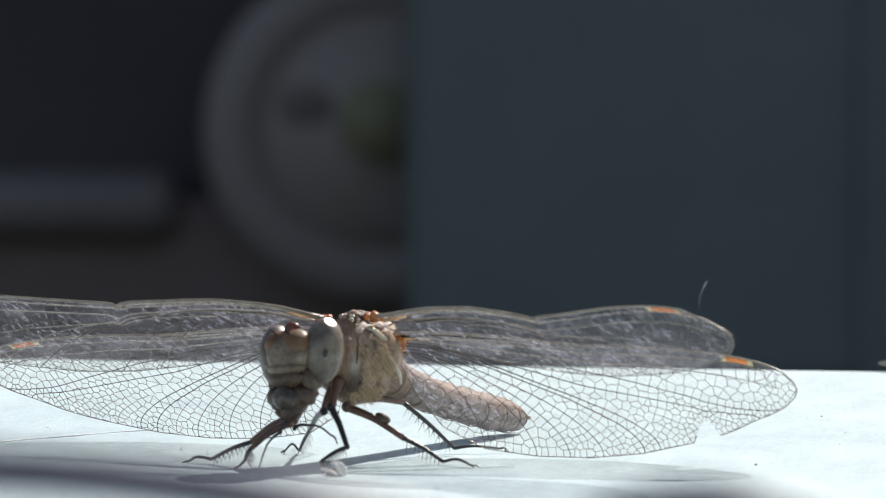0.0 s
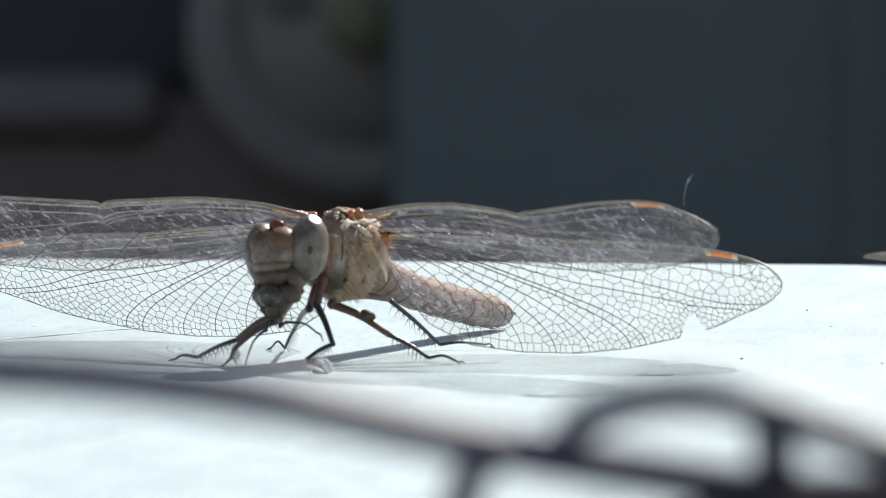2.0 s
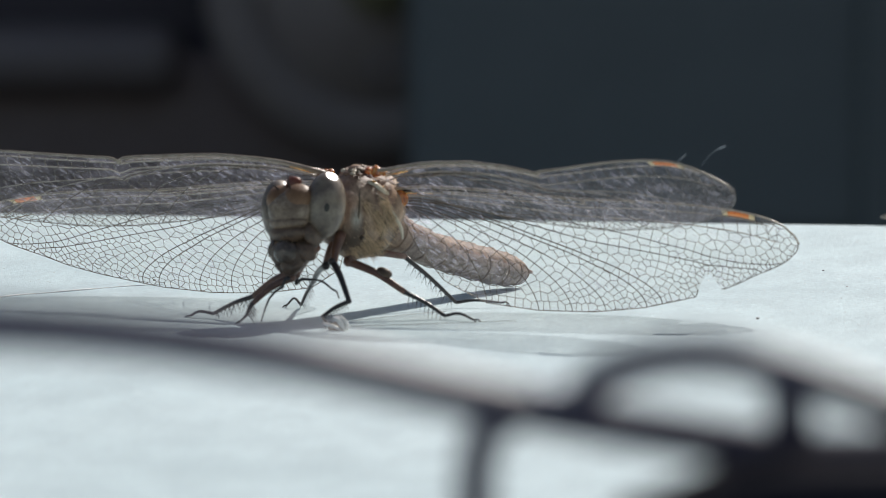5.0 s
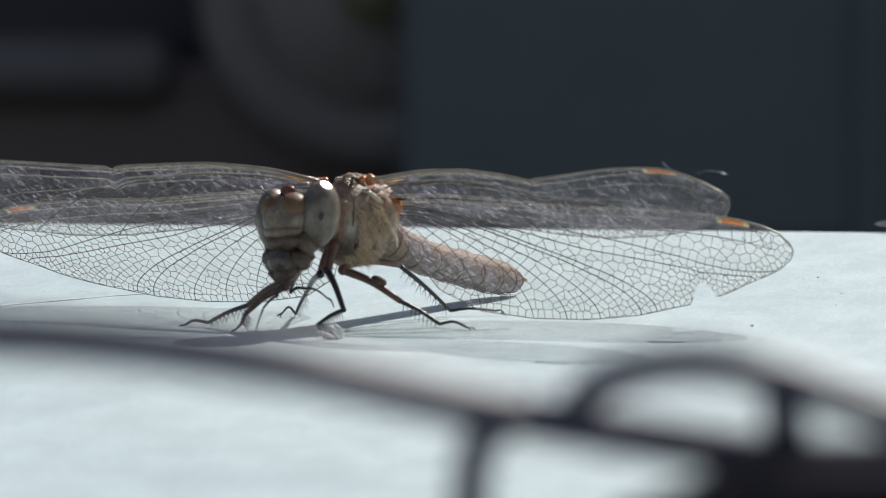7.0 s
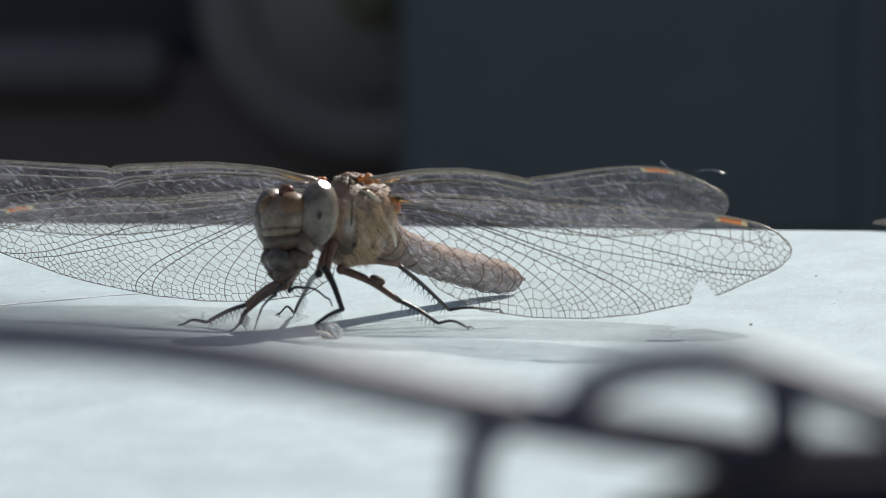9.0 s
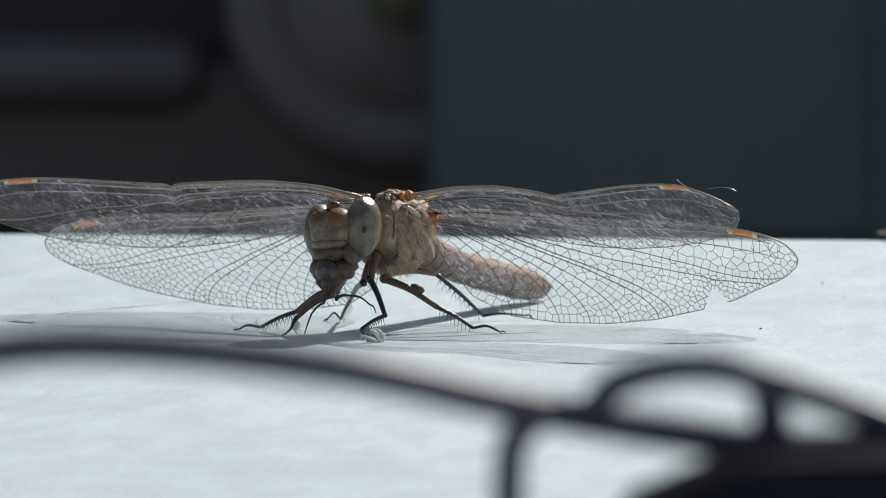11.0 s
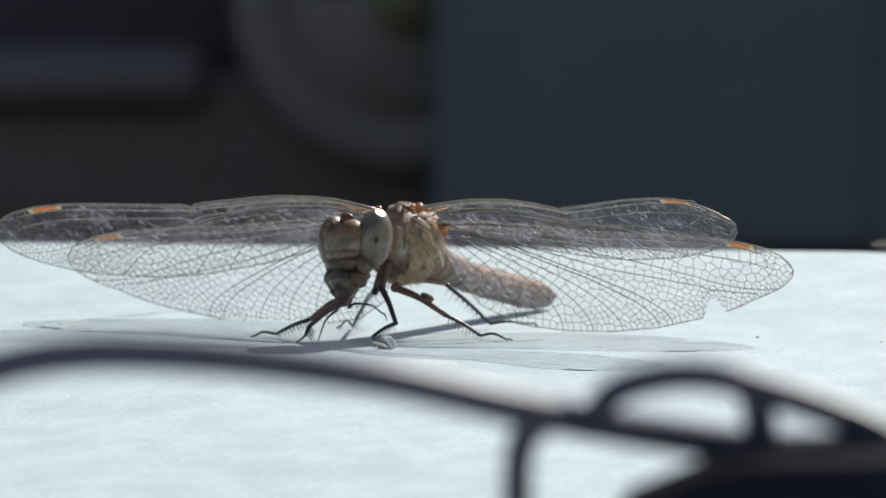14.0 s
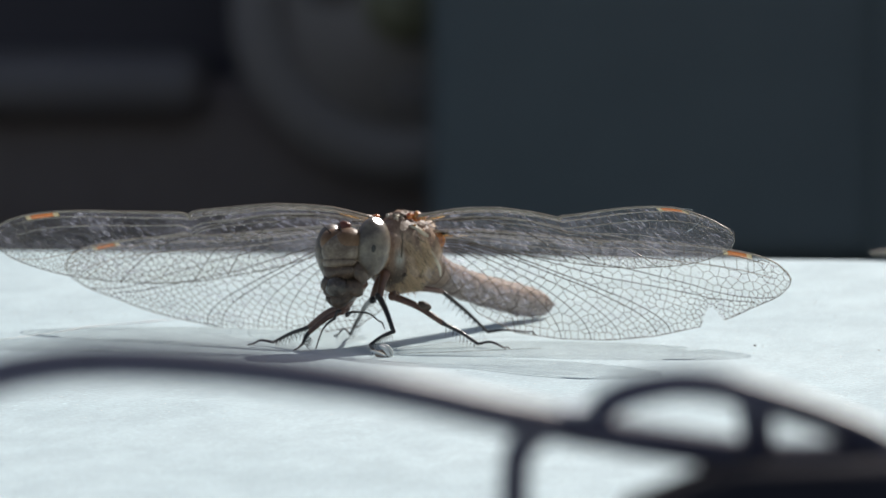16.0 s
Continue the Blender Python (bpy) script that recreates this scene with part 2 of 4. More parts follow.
OLIVE_PATCH = mottled("olive_patch", [(0.3, (0.16, 0.095, 0.06)), (0.7, (0.33, 0.215, 0.145))], 0.8, 0.15, 0.5, bump=0.7, depth=0.12)
HOLLOW = mottled("hollow", [(0.3, (0.095, 0.07, 0.04)), (0.7, (0.19, 0.145, 0.088))], 0.8, 0.15, 0.5, bump=0.6, depth=0.1)
RING = mottled("ring", [(0.3, (0.13, 0.08, 0.055)), (0.7, (0.26, 0.18, 0.13))], 0.8, 0.2, 0.5)
EYE_SKIN = mottled("compound_eye", [(0.38, (0.07, 0.048, 0.034)), (0.5, (0.14, 0.102, 0.07)), (0.62, (0.24, 0.185, 0.125))], 2.6, 0.6, 0.45,
                   bump=0.0, depth=0.01, coat=0.6)
EYE_SKIN.node_tree.nodes["Principled BSDF"].inputs["Coat Roughness"].default_value = 0.24
EYE_SKIN.node_tree.nodes["Principled BSDF"].inputs["Coat IOR"].default_value = 1.5
EYE_SPOT = mottled("eye_spot", [(0.3, (0.03, 0.026, 0.02)), (0.7, (0.06, 0.054, 0.044))], 0.6, 0.2, 0.25)
FACE = mottled("face", [(0.34, (0.085, 0.05, 0.03)), (0.5, (0.21, 0.145, 0.095)), (0.66, (0.37, 0.285, 0.205))], 1.5, 0.25, 0.33, bump=0.3, depth=0.06)
FRONS = mottled("frons", [(0.3, (0.11, 0.05, 0.02)), (0.55, (0.19, 0.095, 0.042)), (0.75, (0.28, 0.17, 0.095))], 1.4, 0.25, 0.5)
VERTEX = mottled("vertex", [(0.3, (0.09, 0.02, 0.01)), (0.7, (0.26, 0.07, 0.03))], 0.5, 0.15, 0.3, coat=0.1)
JAW = mottled("jaw", [(0.36, (0.04, 0.028, 0.019)), (0.54, (0.10, 0.068, 0.046)), (0.68, (0.27, 0.19, 0.135))], 0.9, 0.2, 0.26, bump=0.4, depth=0.1, coat=0.4)
DARK_JAW = mottled("dark_jaw", [(0.3, (0.045, 0.027, 0.017)), (0.7, (0.15, 0.09, 0.055))], 0.8, 0.2, 0.35)
LEG = mottled("leg", [(0.3, (0.018, 0.014, 0.014)), (0.7, (0.05, 0.04, 0.037))], 1.0, 0.2, 0.3, coat=0.15)
FEMUR = mottled("femur", [(0.3, (0.085, 0.038, 0.025)), (0.7, (0.22, 0.105, 0.065))], 1.6, 0.25, 0.35, coat=0.2)
HAIR = mottled("hair", [(0.3, (0.52, 0.34, 0.19)), (0.7, (0.84, 0.63, 0.41))], 1, 0.3, 0.5)
SILK = mottled("silk", [(0.3, (0.6, 0.6, 0.6)), (0.7, (0.8, 0.8, 0.8))], 1, 0.2, 0.25)
GRIT = mottled("grit", [(0.3, (0.70, 0.69, 0.66)), (0.7, (0.92, 0.91, 0.90))], 0.8, 0.2, 0.3, bump=0.8, depth=0.2)
SCRATCH = mottled("scratch", [(0.3, (0.78, 0.80, 0.8)), (0.7, (0.85, 0.86, 0.86))], 1, 0.2, 0.5)
HUSK_IN = mottled("husk_inside", [(0.3, (0.20, 0.15, 0.11)), (0.7, (0.46, 0.38, 0.30))], 0.5, 0.12, 0.7, bump=0.8, depth=0.15)
HUSK_OUT = mottled("husk_flake", [(0.3, (0.62, 0.58, 0.52)), (0.7, (0.86, 0.84, 0.80))], 0.6, 0.15, 0.45, bump=0.4, depth=0.06)
CRACK = mottled("crack", [(0.3, (0.20, 0.20, 0.19)), (0.7, (0.42, 0.43, 0.42))], 0.8, 0.15, 0.8)
LEAF = mottled("dry_leaf", [(0.3, (0.26, 0.20, 0.15)), (0.7, (0.46, 0.38, 0.30))], 1.2, 0.2, 0.6)
DARK_GRIT = mottled("dark_grit", [(0.3, (0.13, 0.12, 0.11)), (0.7, (0.28, 0.26, 0.24))], 0.5, 0.1, 0.7)
WIRE = mottled("dark_wire", [(0.3, (0.05, 0.042, 0.066)), (0.7, (0.09, 0.078, 0.118))], 3, 0.6, 0.42)
# cyan to violet with a thin film, to colour the glint on the wire
SHINY_WIRE = mottled("shiny_wire", [(0.3, (0.35, 0.42, 0.46)), (0.7, (0.58, 0.52, 0.62))], 1.2, 0.5, 0.3, metal=0.6)
FILM = SHINY_WIRE.node_tree.nodes["Principled BSDF"]
FILM.inputs["Thin Film Thickness"].default_value, FILM.inputs["Thin Film IOR"].default_value = 480, 1.45
BLOCK = mottled("dark_block", [(0.3, (0.013, 0.012, 0.017)), (0.7, (0.022, 0.020, 0.027))], 8, 1, 0.9)
BLOCK.node_tree.nodes["Principled BSDF"].inputs["Specular IOR Level"].default_value = 0.12
SOIL = mottled("soil", [(0.3, (0.035, 0.026, 0.02)), (0.7, (0.075, 0.055, 0.042))], 60, 8, 0.9, bump=0.8, depth=3)
PANEL = mottled("slate_panel", [(0.3, (0.20, 0.214, 0.202)), (0.7, (0.24, 0.255, 0.238))], 60, 4, 0.55, bump=0.2, depth=0.3)
RUBBER = mottled("grey_rubber", [(0.3, (0.36, 0.285, 0.245)), (0.7, (0.41, 0.33, 0.285))], 12, 2, 0.7)
RIM = mottled("grey_rim", [(0.3, (0.41, 0.325, 0.275)), (0.7, (0.46, 0.37, 0.315))], 14, 2, 0.6)
HUB = mottled("hub", [(0.3, (0.28, 0.24, 0.13)), (0.7, (0.36, 0.31, 0.18))], 10, 2, 0.6)
DARK_WALL = mottled("dark_wall", [(0.3, (0.095, 0.074, 0.077)), (0.7, (0.122, 0.098, 0.101))], 90, 10, 0.8)
SLOT = mottled("slot", [(0.3, (0.26, 0.2, 0.17)), (0.7, (0.30, 0.24, 0.205))], 10, 2, 0.8)
PLANK = mottled("plank", [(0.3, (0.235, 0.163, 0.138)), (0.7, (0.31, 0.23, 0.195))], 20, 3, 0.7)
GREY_BAR = mottled("grey_bar", [(0.3, (0.225, 0.175, 0.155)), (0.7, (0.265, 0.21, 0.185))], 20, 3, 0.5)


# ---- building helpers (millimetres) ----
def part(name, bm, mat, parent, label="", at=(0, 0, 0), smooth=True):
    """Links a bmesh in millimetres as one mesh object under parent. at: its origin in the parent's space, from which the mesh is measured."""
    me = bpy.data.meshes.new(name)
    bmesh.ops.scale(bm, vec=(MM, MM, MM), verts=bm.verts)
    bm.normal_update()
    bm.to_mesh(me)
    bm.free()
    me.materials.append(mat)
    if smooth:
        me.polygons.foreach_set("use_smooth", [True] * len(me.polygons))
    ob = new(name, me)
    ob.parent = parent
    ob.location = Vector(at) * MM
    if label:
        ob["label"] = label
    return ob


def thing(name, label, category, group="", at=(0, 0, 0)):
    ob = new(name)
    ob.empty_display_size = 0.005
    ob.location = Vector(at) * MM
    return tagged(ob, label, category, group)


def frame_matrix(x, y, z):
    m = Matrix.Identity(4)
    for i, v in enumerate((x, y, z)):
        m[0][i], m[1][i], m[2][i] = v
    return m


def ball(bm, centre, radii, turn=None, seg=24, rings=16, lump=0.0, seed=0):
    m = Matrix.Translation(centre) @ (turn.to_4x4() if turn else Matrix.Identity(4)) @ Matrix.Diagonal((*radii, 1))
    vs = bmesh.ops.create_uvsphere(bm, u_segments=seg, v_segments=rings, radius=1, matrix=m)["verts"]
    if lump:
        for v in vs:
            d = v.co - Vector(centre)
            v.co += d.normalized() * lump * noise.noise(v.co * 1.3 + Vector((seed, 0, 0)))
    return vs


def smooth_path(pts, n=6):
    """A Catmull-Rom curve through pts."""
    p = [Vector(q) for q in pts]
    p = [p[0] * 2 - p[1]] + p + [p[-1] * 2 - p[-2]]
    out = []
    for i in range(1, len(p) - 2):
        for k in range(n):
            t = k / n
            out.append(0.5 * (2 * p[i] + (p[i + 1] - p[i - 1]) * t + (2 * p[i - 1] - 5 * p[i] + 4 * p[i + 1] - p[i + 2]) * t * t
                              + (3 * p[i] - p[i - 1] - 3 * p[i + 1] + p[i + 2]) * t ** 3))
    out.append(p[-2])
    return out


def tube(bm, pts, radius, n=8, squash=1.0):
    """A closed tube along pts. radius: a number, or a function of 0..1 along it."""
    rad = radius if callable(radius) else (lambda u: radius)
    pts = [Vector(p) for p in pts]
    rings, side = [], None
    for i, p in enumerate(pts):
        d = (pts[min(i + 1, len(pts) - 1)] - pts[max(i - 1, 0)]).normalized()
        if side is None:
            side = d.orthogonal().normalized()
        side = (side - d * side.dot(d)).normalized()
        up = d.cross(side)
        r = rad(i / (len(pts) - 1))
        rings.append([bm.verts.new(p + side * math.cos(a) * r + up * math.sin(a) * r * squash)
                      for a in (2 * math.pi * k / n for k in range(n))])
    for a, b in zip(rings, rings[1:]):
        for k in range(n):
            bm.faces.new((a[k], a[(k + 1) % n], b[(k + 1) % n], b[k]))
    bm.faces.new(rings[0][::-1])
    bm.faces.new(rings[-1])


def box(bm, lo, hi, bevel=0.0, seg=2, turn=0.0):
    c = [(a + b) / 2 for a, b in zip(lo, hi)]
    m = Matrix.Translation(c) @ Matrix.Rotation(radians(turn), 4, "Z") @ Matrix.Diagonal([*(b - a for a, b in zip(lo, hi)), 1])
    vs = bmesh.ops.create_cube(bm, size=1, matrix=m)["verts"]
    if bevel:
        es = list({e for v in vs for e in v.link_edges})
        bmesh.ops.bevel(bm, geom=es, offset=bevel, segments=seg, affect="EDGES", profile=0.5)


def spikes(bm, roots, length, thick):
    """Thin three-sided hairs: roots are (place, way) pairs."""
    for p, d in roots:
        d = d.normalized()
        s = d.orthogonal().normalized() * thick
        u = d.cross(s)
        tip = bm.verts.new(p + d * length * random.uniform(0.6, 1.2))
        ring = [bm.verts.new(p + s * math.cos(a) + u * math.sin(a)) for a in (0, 2.1, 4.2)]
        for k in range(3):
            bm.faces.new((ring[k], ring[(k + 1) % 3], tip))


# ---- setting ----
def setting():
    bm = bmesh.new()
    bmesh.ops.create_grid(bm, x_segments=60, y_segments=60, size=30000)
    g = part("ground", bm, SOIL, None, at=(0, 0, -204))
    tagged(g, "dark brown bare ground in shade behind the board", "ground", kind="structure")
    # the pale board: flat slab with a rounded rim, its far edge a little askew
    bm = bmesh.new()
    box(bm, (-420, -800, -204), (420, 0, 0), 1.6, 4)
    b = part("white_board", bm, BOARD, None, at=(3.3, 95, 0))
    b.rotation_euler.z = radians(-8.5)
    tagged(b, "pale bluish-white painted board, gritty and worn, in sunlight", "board")
    bm = bmesh.new()
    box(bm, (-3200, 0, 0), (3200, 120, 1800), 4)
    w = part("wall_back", bm, DARK_WALL, None, at=(0, 3500, -204))
    tagged(w, "dark wall in shade far behind the board", "wall", kind="structure")


def enlarge(owner, k):
    for ob in owner.children_recursive:
        ob.data.transform(Matrix.Scale(k, 4))


def panel():
    p = thing("grey_bin", "dark slate-grey plastic bin standing on the ground in shade", "bin", at=(126, 2698, -204))
    bm = bmesh.new()
    box(bm, (-52, 0, 0), (140, 110, 420), 7, 4)
    part("body", bm, PANEL, p)
    bm = bmesh.new()
    box(bm, (50, -4, 0), (58, 4, 415), 2, 2)
    part("rib", bm, PANEL, p)
    bm = bmesh.new()
    box(bm, (-57, -5, 420), (145, 115, 440), 4, 3)
    part("lid", bm, PANEL, p)
    enlarge(p, 2)


def cart():
    """A dark trolley with a grey wheel and axle bar, in shade behind the board."""
    c = thing("trolley", "dark trolley with a grey wheel, in shade on the ground", "trolley", at=(-8, 2878, -204))
    bm = bmesh.new()
    box(bm, (-180, 30, 0), (130, 230, 330), 6, 3)
    part("body", bm, DARK_WALL, c)
    bm = bmesh.new()
    box(bm, (-180, 10, 0), (130, 30, 38), 3, 2)
    part("brown_plank", bm, PLANK, c, "dull brown plank")
    wheel = Matrix.Rotation(radians(90), 4, "X")
    bm = bmesh.new()
    ring = [Vector((9 + 34 * math.cos(a), 0, 55.5 + 34 * math.sin(a))) for a in (2 * math.pi * k / 40 for k in range(41))]
    tube(bm, ring, 8.5, 12)
    w = part("wheel", bm, RUBBER, c, "grey rubber wheel")
    bm = bmesh.new()
    bmesh.ops.create_cone(bm, cap_ends=True, segments=40, radius1=29, radius2=28, depth=8, matrix=Matrix.Translation((9, -3, 55.5)) @ wheel)
    part("rim", bm, RIM, w, "grey wheel disc")
    for x, z in ((3, 40), (-18, 66), (14, 78)):
        bm = bmesh.new()
        ball(bm, (x + 9, -7, z - 4), (7, 1.5, 5), seg=20, rings=10)
        part("slot", bm, SLOT, w)
    bm = bmesh.new()
    bmesh.ops.create_cone(bm, cap_ends=True, segments=24, radius1=11, radius2=9, depth=12, matrix=Matrix.Translation((9, -8, 58)) @ wheel)
    part("hub", bm, HUB, w, "dull yellow hub")
    bm = bmesh.new()
    box(bm, (-160, -4, 29), (-39, 32, 45), 7, 4)
    part("bar", bm, GREY_BAR, c, "grey bar")
    enlarge(c, 2)


# ---- the wire holder in front ----
def wire_holder():
    h = thing("wire_holder", "dark curled wire holder on a dark block, standing on the board", "wire holder", at=(12.47, -283, 0))
    k = 0.693

    def run(pts):
        out = []
        for x, y, z in pts:
            far = 1 + k * y / 215.1
            out.append((k * x * far - 12.47, k * y, 43.6 - (30.22 - k * z) * far if z > 1 else z))
        return smooth_path(out, 8)
    bm = bmesh.new()
    tube(bm, run([(-35.4, -6, 0.4), (-33, -7, 6), (-30.4, -9, 12.0), (-26.6, -9.5, 14.6), (-20.6, -10, 15.9), (-12.5, -10, 15.75), (-3.1, -8.5, 14.6), (4.3, -4.0, 13.0),
                  (9.3, 0, 12.0), (15.5, 0.6, 11.0), (20.4, 0.6, 10.4), (27.7, 0.6, 10.6)]), 0.74, 12)
    part("long_wire", bm, WIRE, h)
    bm = bmesh.new()
    tube(bm, run([(9.7, 0.5, 12.1), (10.3, -0.4, 13.4), (11.7, -0.8, 14.2), (14.2, -1, 14.7), (16.7, -1, 14.6), (19.2, -0.8, 13.9), (21.7, -0.4, 13.1),
                  (25.3, 0, 11.7), (27.7, 0, 10.1)]), 0.64, 12)
    part("loop", bm, WIRE, h)
    bm = bmesh.new()
    tube(bm, run([(18.8, -0.8, 13.9), (19.0, -0.6, 12.5), (19.2, 0, 10.6)]), 0.72, 10)
    part("cross_wire", bm, WIRE, h)
    bm = bmesh.new()
    tube(bm, run([(7.9, 0.2, 12.4), (6.7, 0.2, 12.1), (5.7, 0.2, 11.3), (5.2, 0.2, 10.0), (5.1, 0.2, 6), (5.3, 0.2, 3), (5.9, 0.2, 0.3)]), 0.62, 10)
    part("leg_wire", bm, WIRE, h)
    # thin bright rod, added to imitate the wire's coloured glint
    bm = bmesh.new()
    tube(bm, run([(8.0, -2.0, 13.2), (9.1, -0.8, 13.0), (10.6, 0.9, 12.4), (12.0, 2.3, 12.0)]), 0.24, 10)
    part("glint_rod", bm, SHINY_WIRE, h, "thin iridescent rod added for the coloured glint on the wire")
    # block: long wedge whose top rises to the wire
    bm = bmesh.new()
    prof = [(6.4, 0), (11.2, 7.9), (15.4, 9.6), (17.8, 10.4), (23, 10.5), (58, 11.5), (58, 0)]
    rise = lambda z: 13.38 + k * z if z else 0
    front = [bm.verts.new((k * x - 12.47, -5, rise(z))) for x, z in prof]
    back = [bm.verts.new((k * x - 12.47, 1.6, rise(z))) for x, z in prof]
    bm.faces.new(front)
    bm.faces.new(back[::-1])
    for i in range(len(prof)):
        j = (i + 1) % len(prof)
        bm.faces.new((front[j], front[i], back[i], back[j]))
    bmesh.ops.recalc_face_normals(bm, faces=bm.faces)
    bmesh.ops.bevel(bm, geom=list(bm.edges), offset=0.4, segments=2, affect="EDGES", profile=0.5)
    part("block", bm, BLOCK, h, "dark block")


# ---- the dragonfly ----
YAW = radians(26)


def body_at(x, y, z):
    """From the insect's own axes (left, tailward, up) to those of the board."""
    c, s = math.cos(YAW), math.sin(YAW)
    return Vector((c * x + s * y, -s * x + c * y, z))


BODY = frame_matrix(body_at(1, 0, 0), body_at(0, 1, 0), body_at(0, 0, 1)).to_3x3()

FORE = [(0, 0, 0.8), (0.06, -0.25, 2.2), (0.15, -0.45, 3.9), (0.3, -0.4, 5.6), (0.44, -0.1, 6.7), (0.472, 0.12, 6.9), (0.488, -0.08, 7.0), (0.6, -0.3, 7.35), (0.75, -0.33, 7.1), (0.83, -0.18, 6.65),
        (0.88, 0.1, 6.15), (0.93, 0.55, 5.5), (0.965, 1.1, 4.9), (0.985, 1.6, 4.35), (0.995, 2.1, 3.85), (1.0, 2.9, 3.1)]
HIND = [(0, 0, 1.5), (0.04, -0.2, 5.0), (0.1, -0.35, 8.0), (0.2, -0.35, 9.7), (0.33, -0.2, 10.1), (0.47, 0.05, 9.95), (0.6, -0.1, 9.3),
        (0.75, 0.0, 7.9), (0.83, 0.2, 6.9), (0.88, 0.42, 5.95), (0.93, 0.8, 5.2), (0.965, 1.3, 4.55), (0.985, 1.75, 4.05), (0.995, 2.2, 3.6), (1.0, 2.88, 2.98)]


def reshaped(table, bumps):
    """The same wing with its front edge moved: bumps are (share of the span, millimetres rearward)."""
    u, d = zip(*bumps)
    rows = sorted({r[0] for r in table} | set(u))
    at = lambda x, i: float(np.interp(x, [r[0] for r in table], [r[i] for r in table]))
    return [(x, at(x, 1) + float(np.interp(x, u, d)), at(x, 2)) for x in rows]


FORE_NEAR = reshaped(FORE, [(0, 0.1), (0.05, 0.1), (0.2, -0.37), (0.31, -0.39), (0.4, 0.0), (0.455, 0.42), (0.475, 0.5), (0.57, 0.34), (0.7, -0.2), (0.8, -0.43), (0.88, -0.6), (0.93, -0.25),
                            (0.97, 0.1), (1, 0.05)])
FORE_FAR = reshaped(FORE, [(0, -0.1), (0.1, -0.7), (0.24, -0.9), (0.38, -0.54), (0.468, -0.36), (0.479, 0.12), (0.49, -0.16), (0.6, 0.08), (1, 0.08)])


class Planform:
    """A wing's outline: where its front and rear edges lie along the span."""

    def __init__(self, table, length, breadth=1.0, notch=None):
        self.u, self.a, self.b = (np.array(c) for c in zip(*table))
        self.a, self.b = self.a * breadth, self.b * breadth
        self.length, self.notch = length, notch

    def near(self, s):
        """A few places round s, closer together towards the tip, over which the edge is evened out."""
        u = s / self.length
        return u + np.array((-1.0, -0.5, 0.0, 0.5, 1.0)) * (0.0 if u < 0.6 else max(0.0, min(0.02, 1 - u)))

    def lead(self, s):
        return float(np.mean(np.interp(self.near(s), self.u, self.a)))

    def rear(self, s):
        """The rear edge as it was before it tore."""
        return float(np.mean(np.interp(self.near(s), self.u, self.b)))

    def trail(self, s):
        v = self.rear(s)
        if self.notch:
            at, half, deep = self.notch
            v -= deep * max(0.0, min(1.0, 1.35 - 1.35 * abs(s / self.length - at) / half))
        return v

    def inside(self, s, c, gap=0.0):
        return 0.02 * self.length < s < self.length * 0.998 and self.lead(s) + gap < c < self.trail(s) - gap


def vein_mesh(segments, place):
    """Three-sided rods for a list of (start, end, radius) on the wing, as one bmesh."""
    bm = bmesh.new()
    for a, b, r in segments:
        p, q = place(*a), place(*b)
        d = q - p
        if d.length < 1e-5:
            continue
        d.normalize()
        s = d.orthogonal().normalized()
        u = d.cross(s)
        ring = [[bm.verts.new(o + s * math.cos(t) * r + u * math.sin(t) * r) for t in (0.3, 1.87, 3.44, 5.01)] for o in (p, q)]
        for k in range(4):
            bm.faces.new((ring[0][k], ring[0][(k + 1) % 4], ring[1][(k + 1) % 4], ring[1][k]))
    return bm


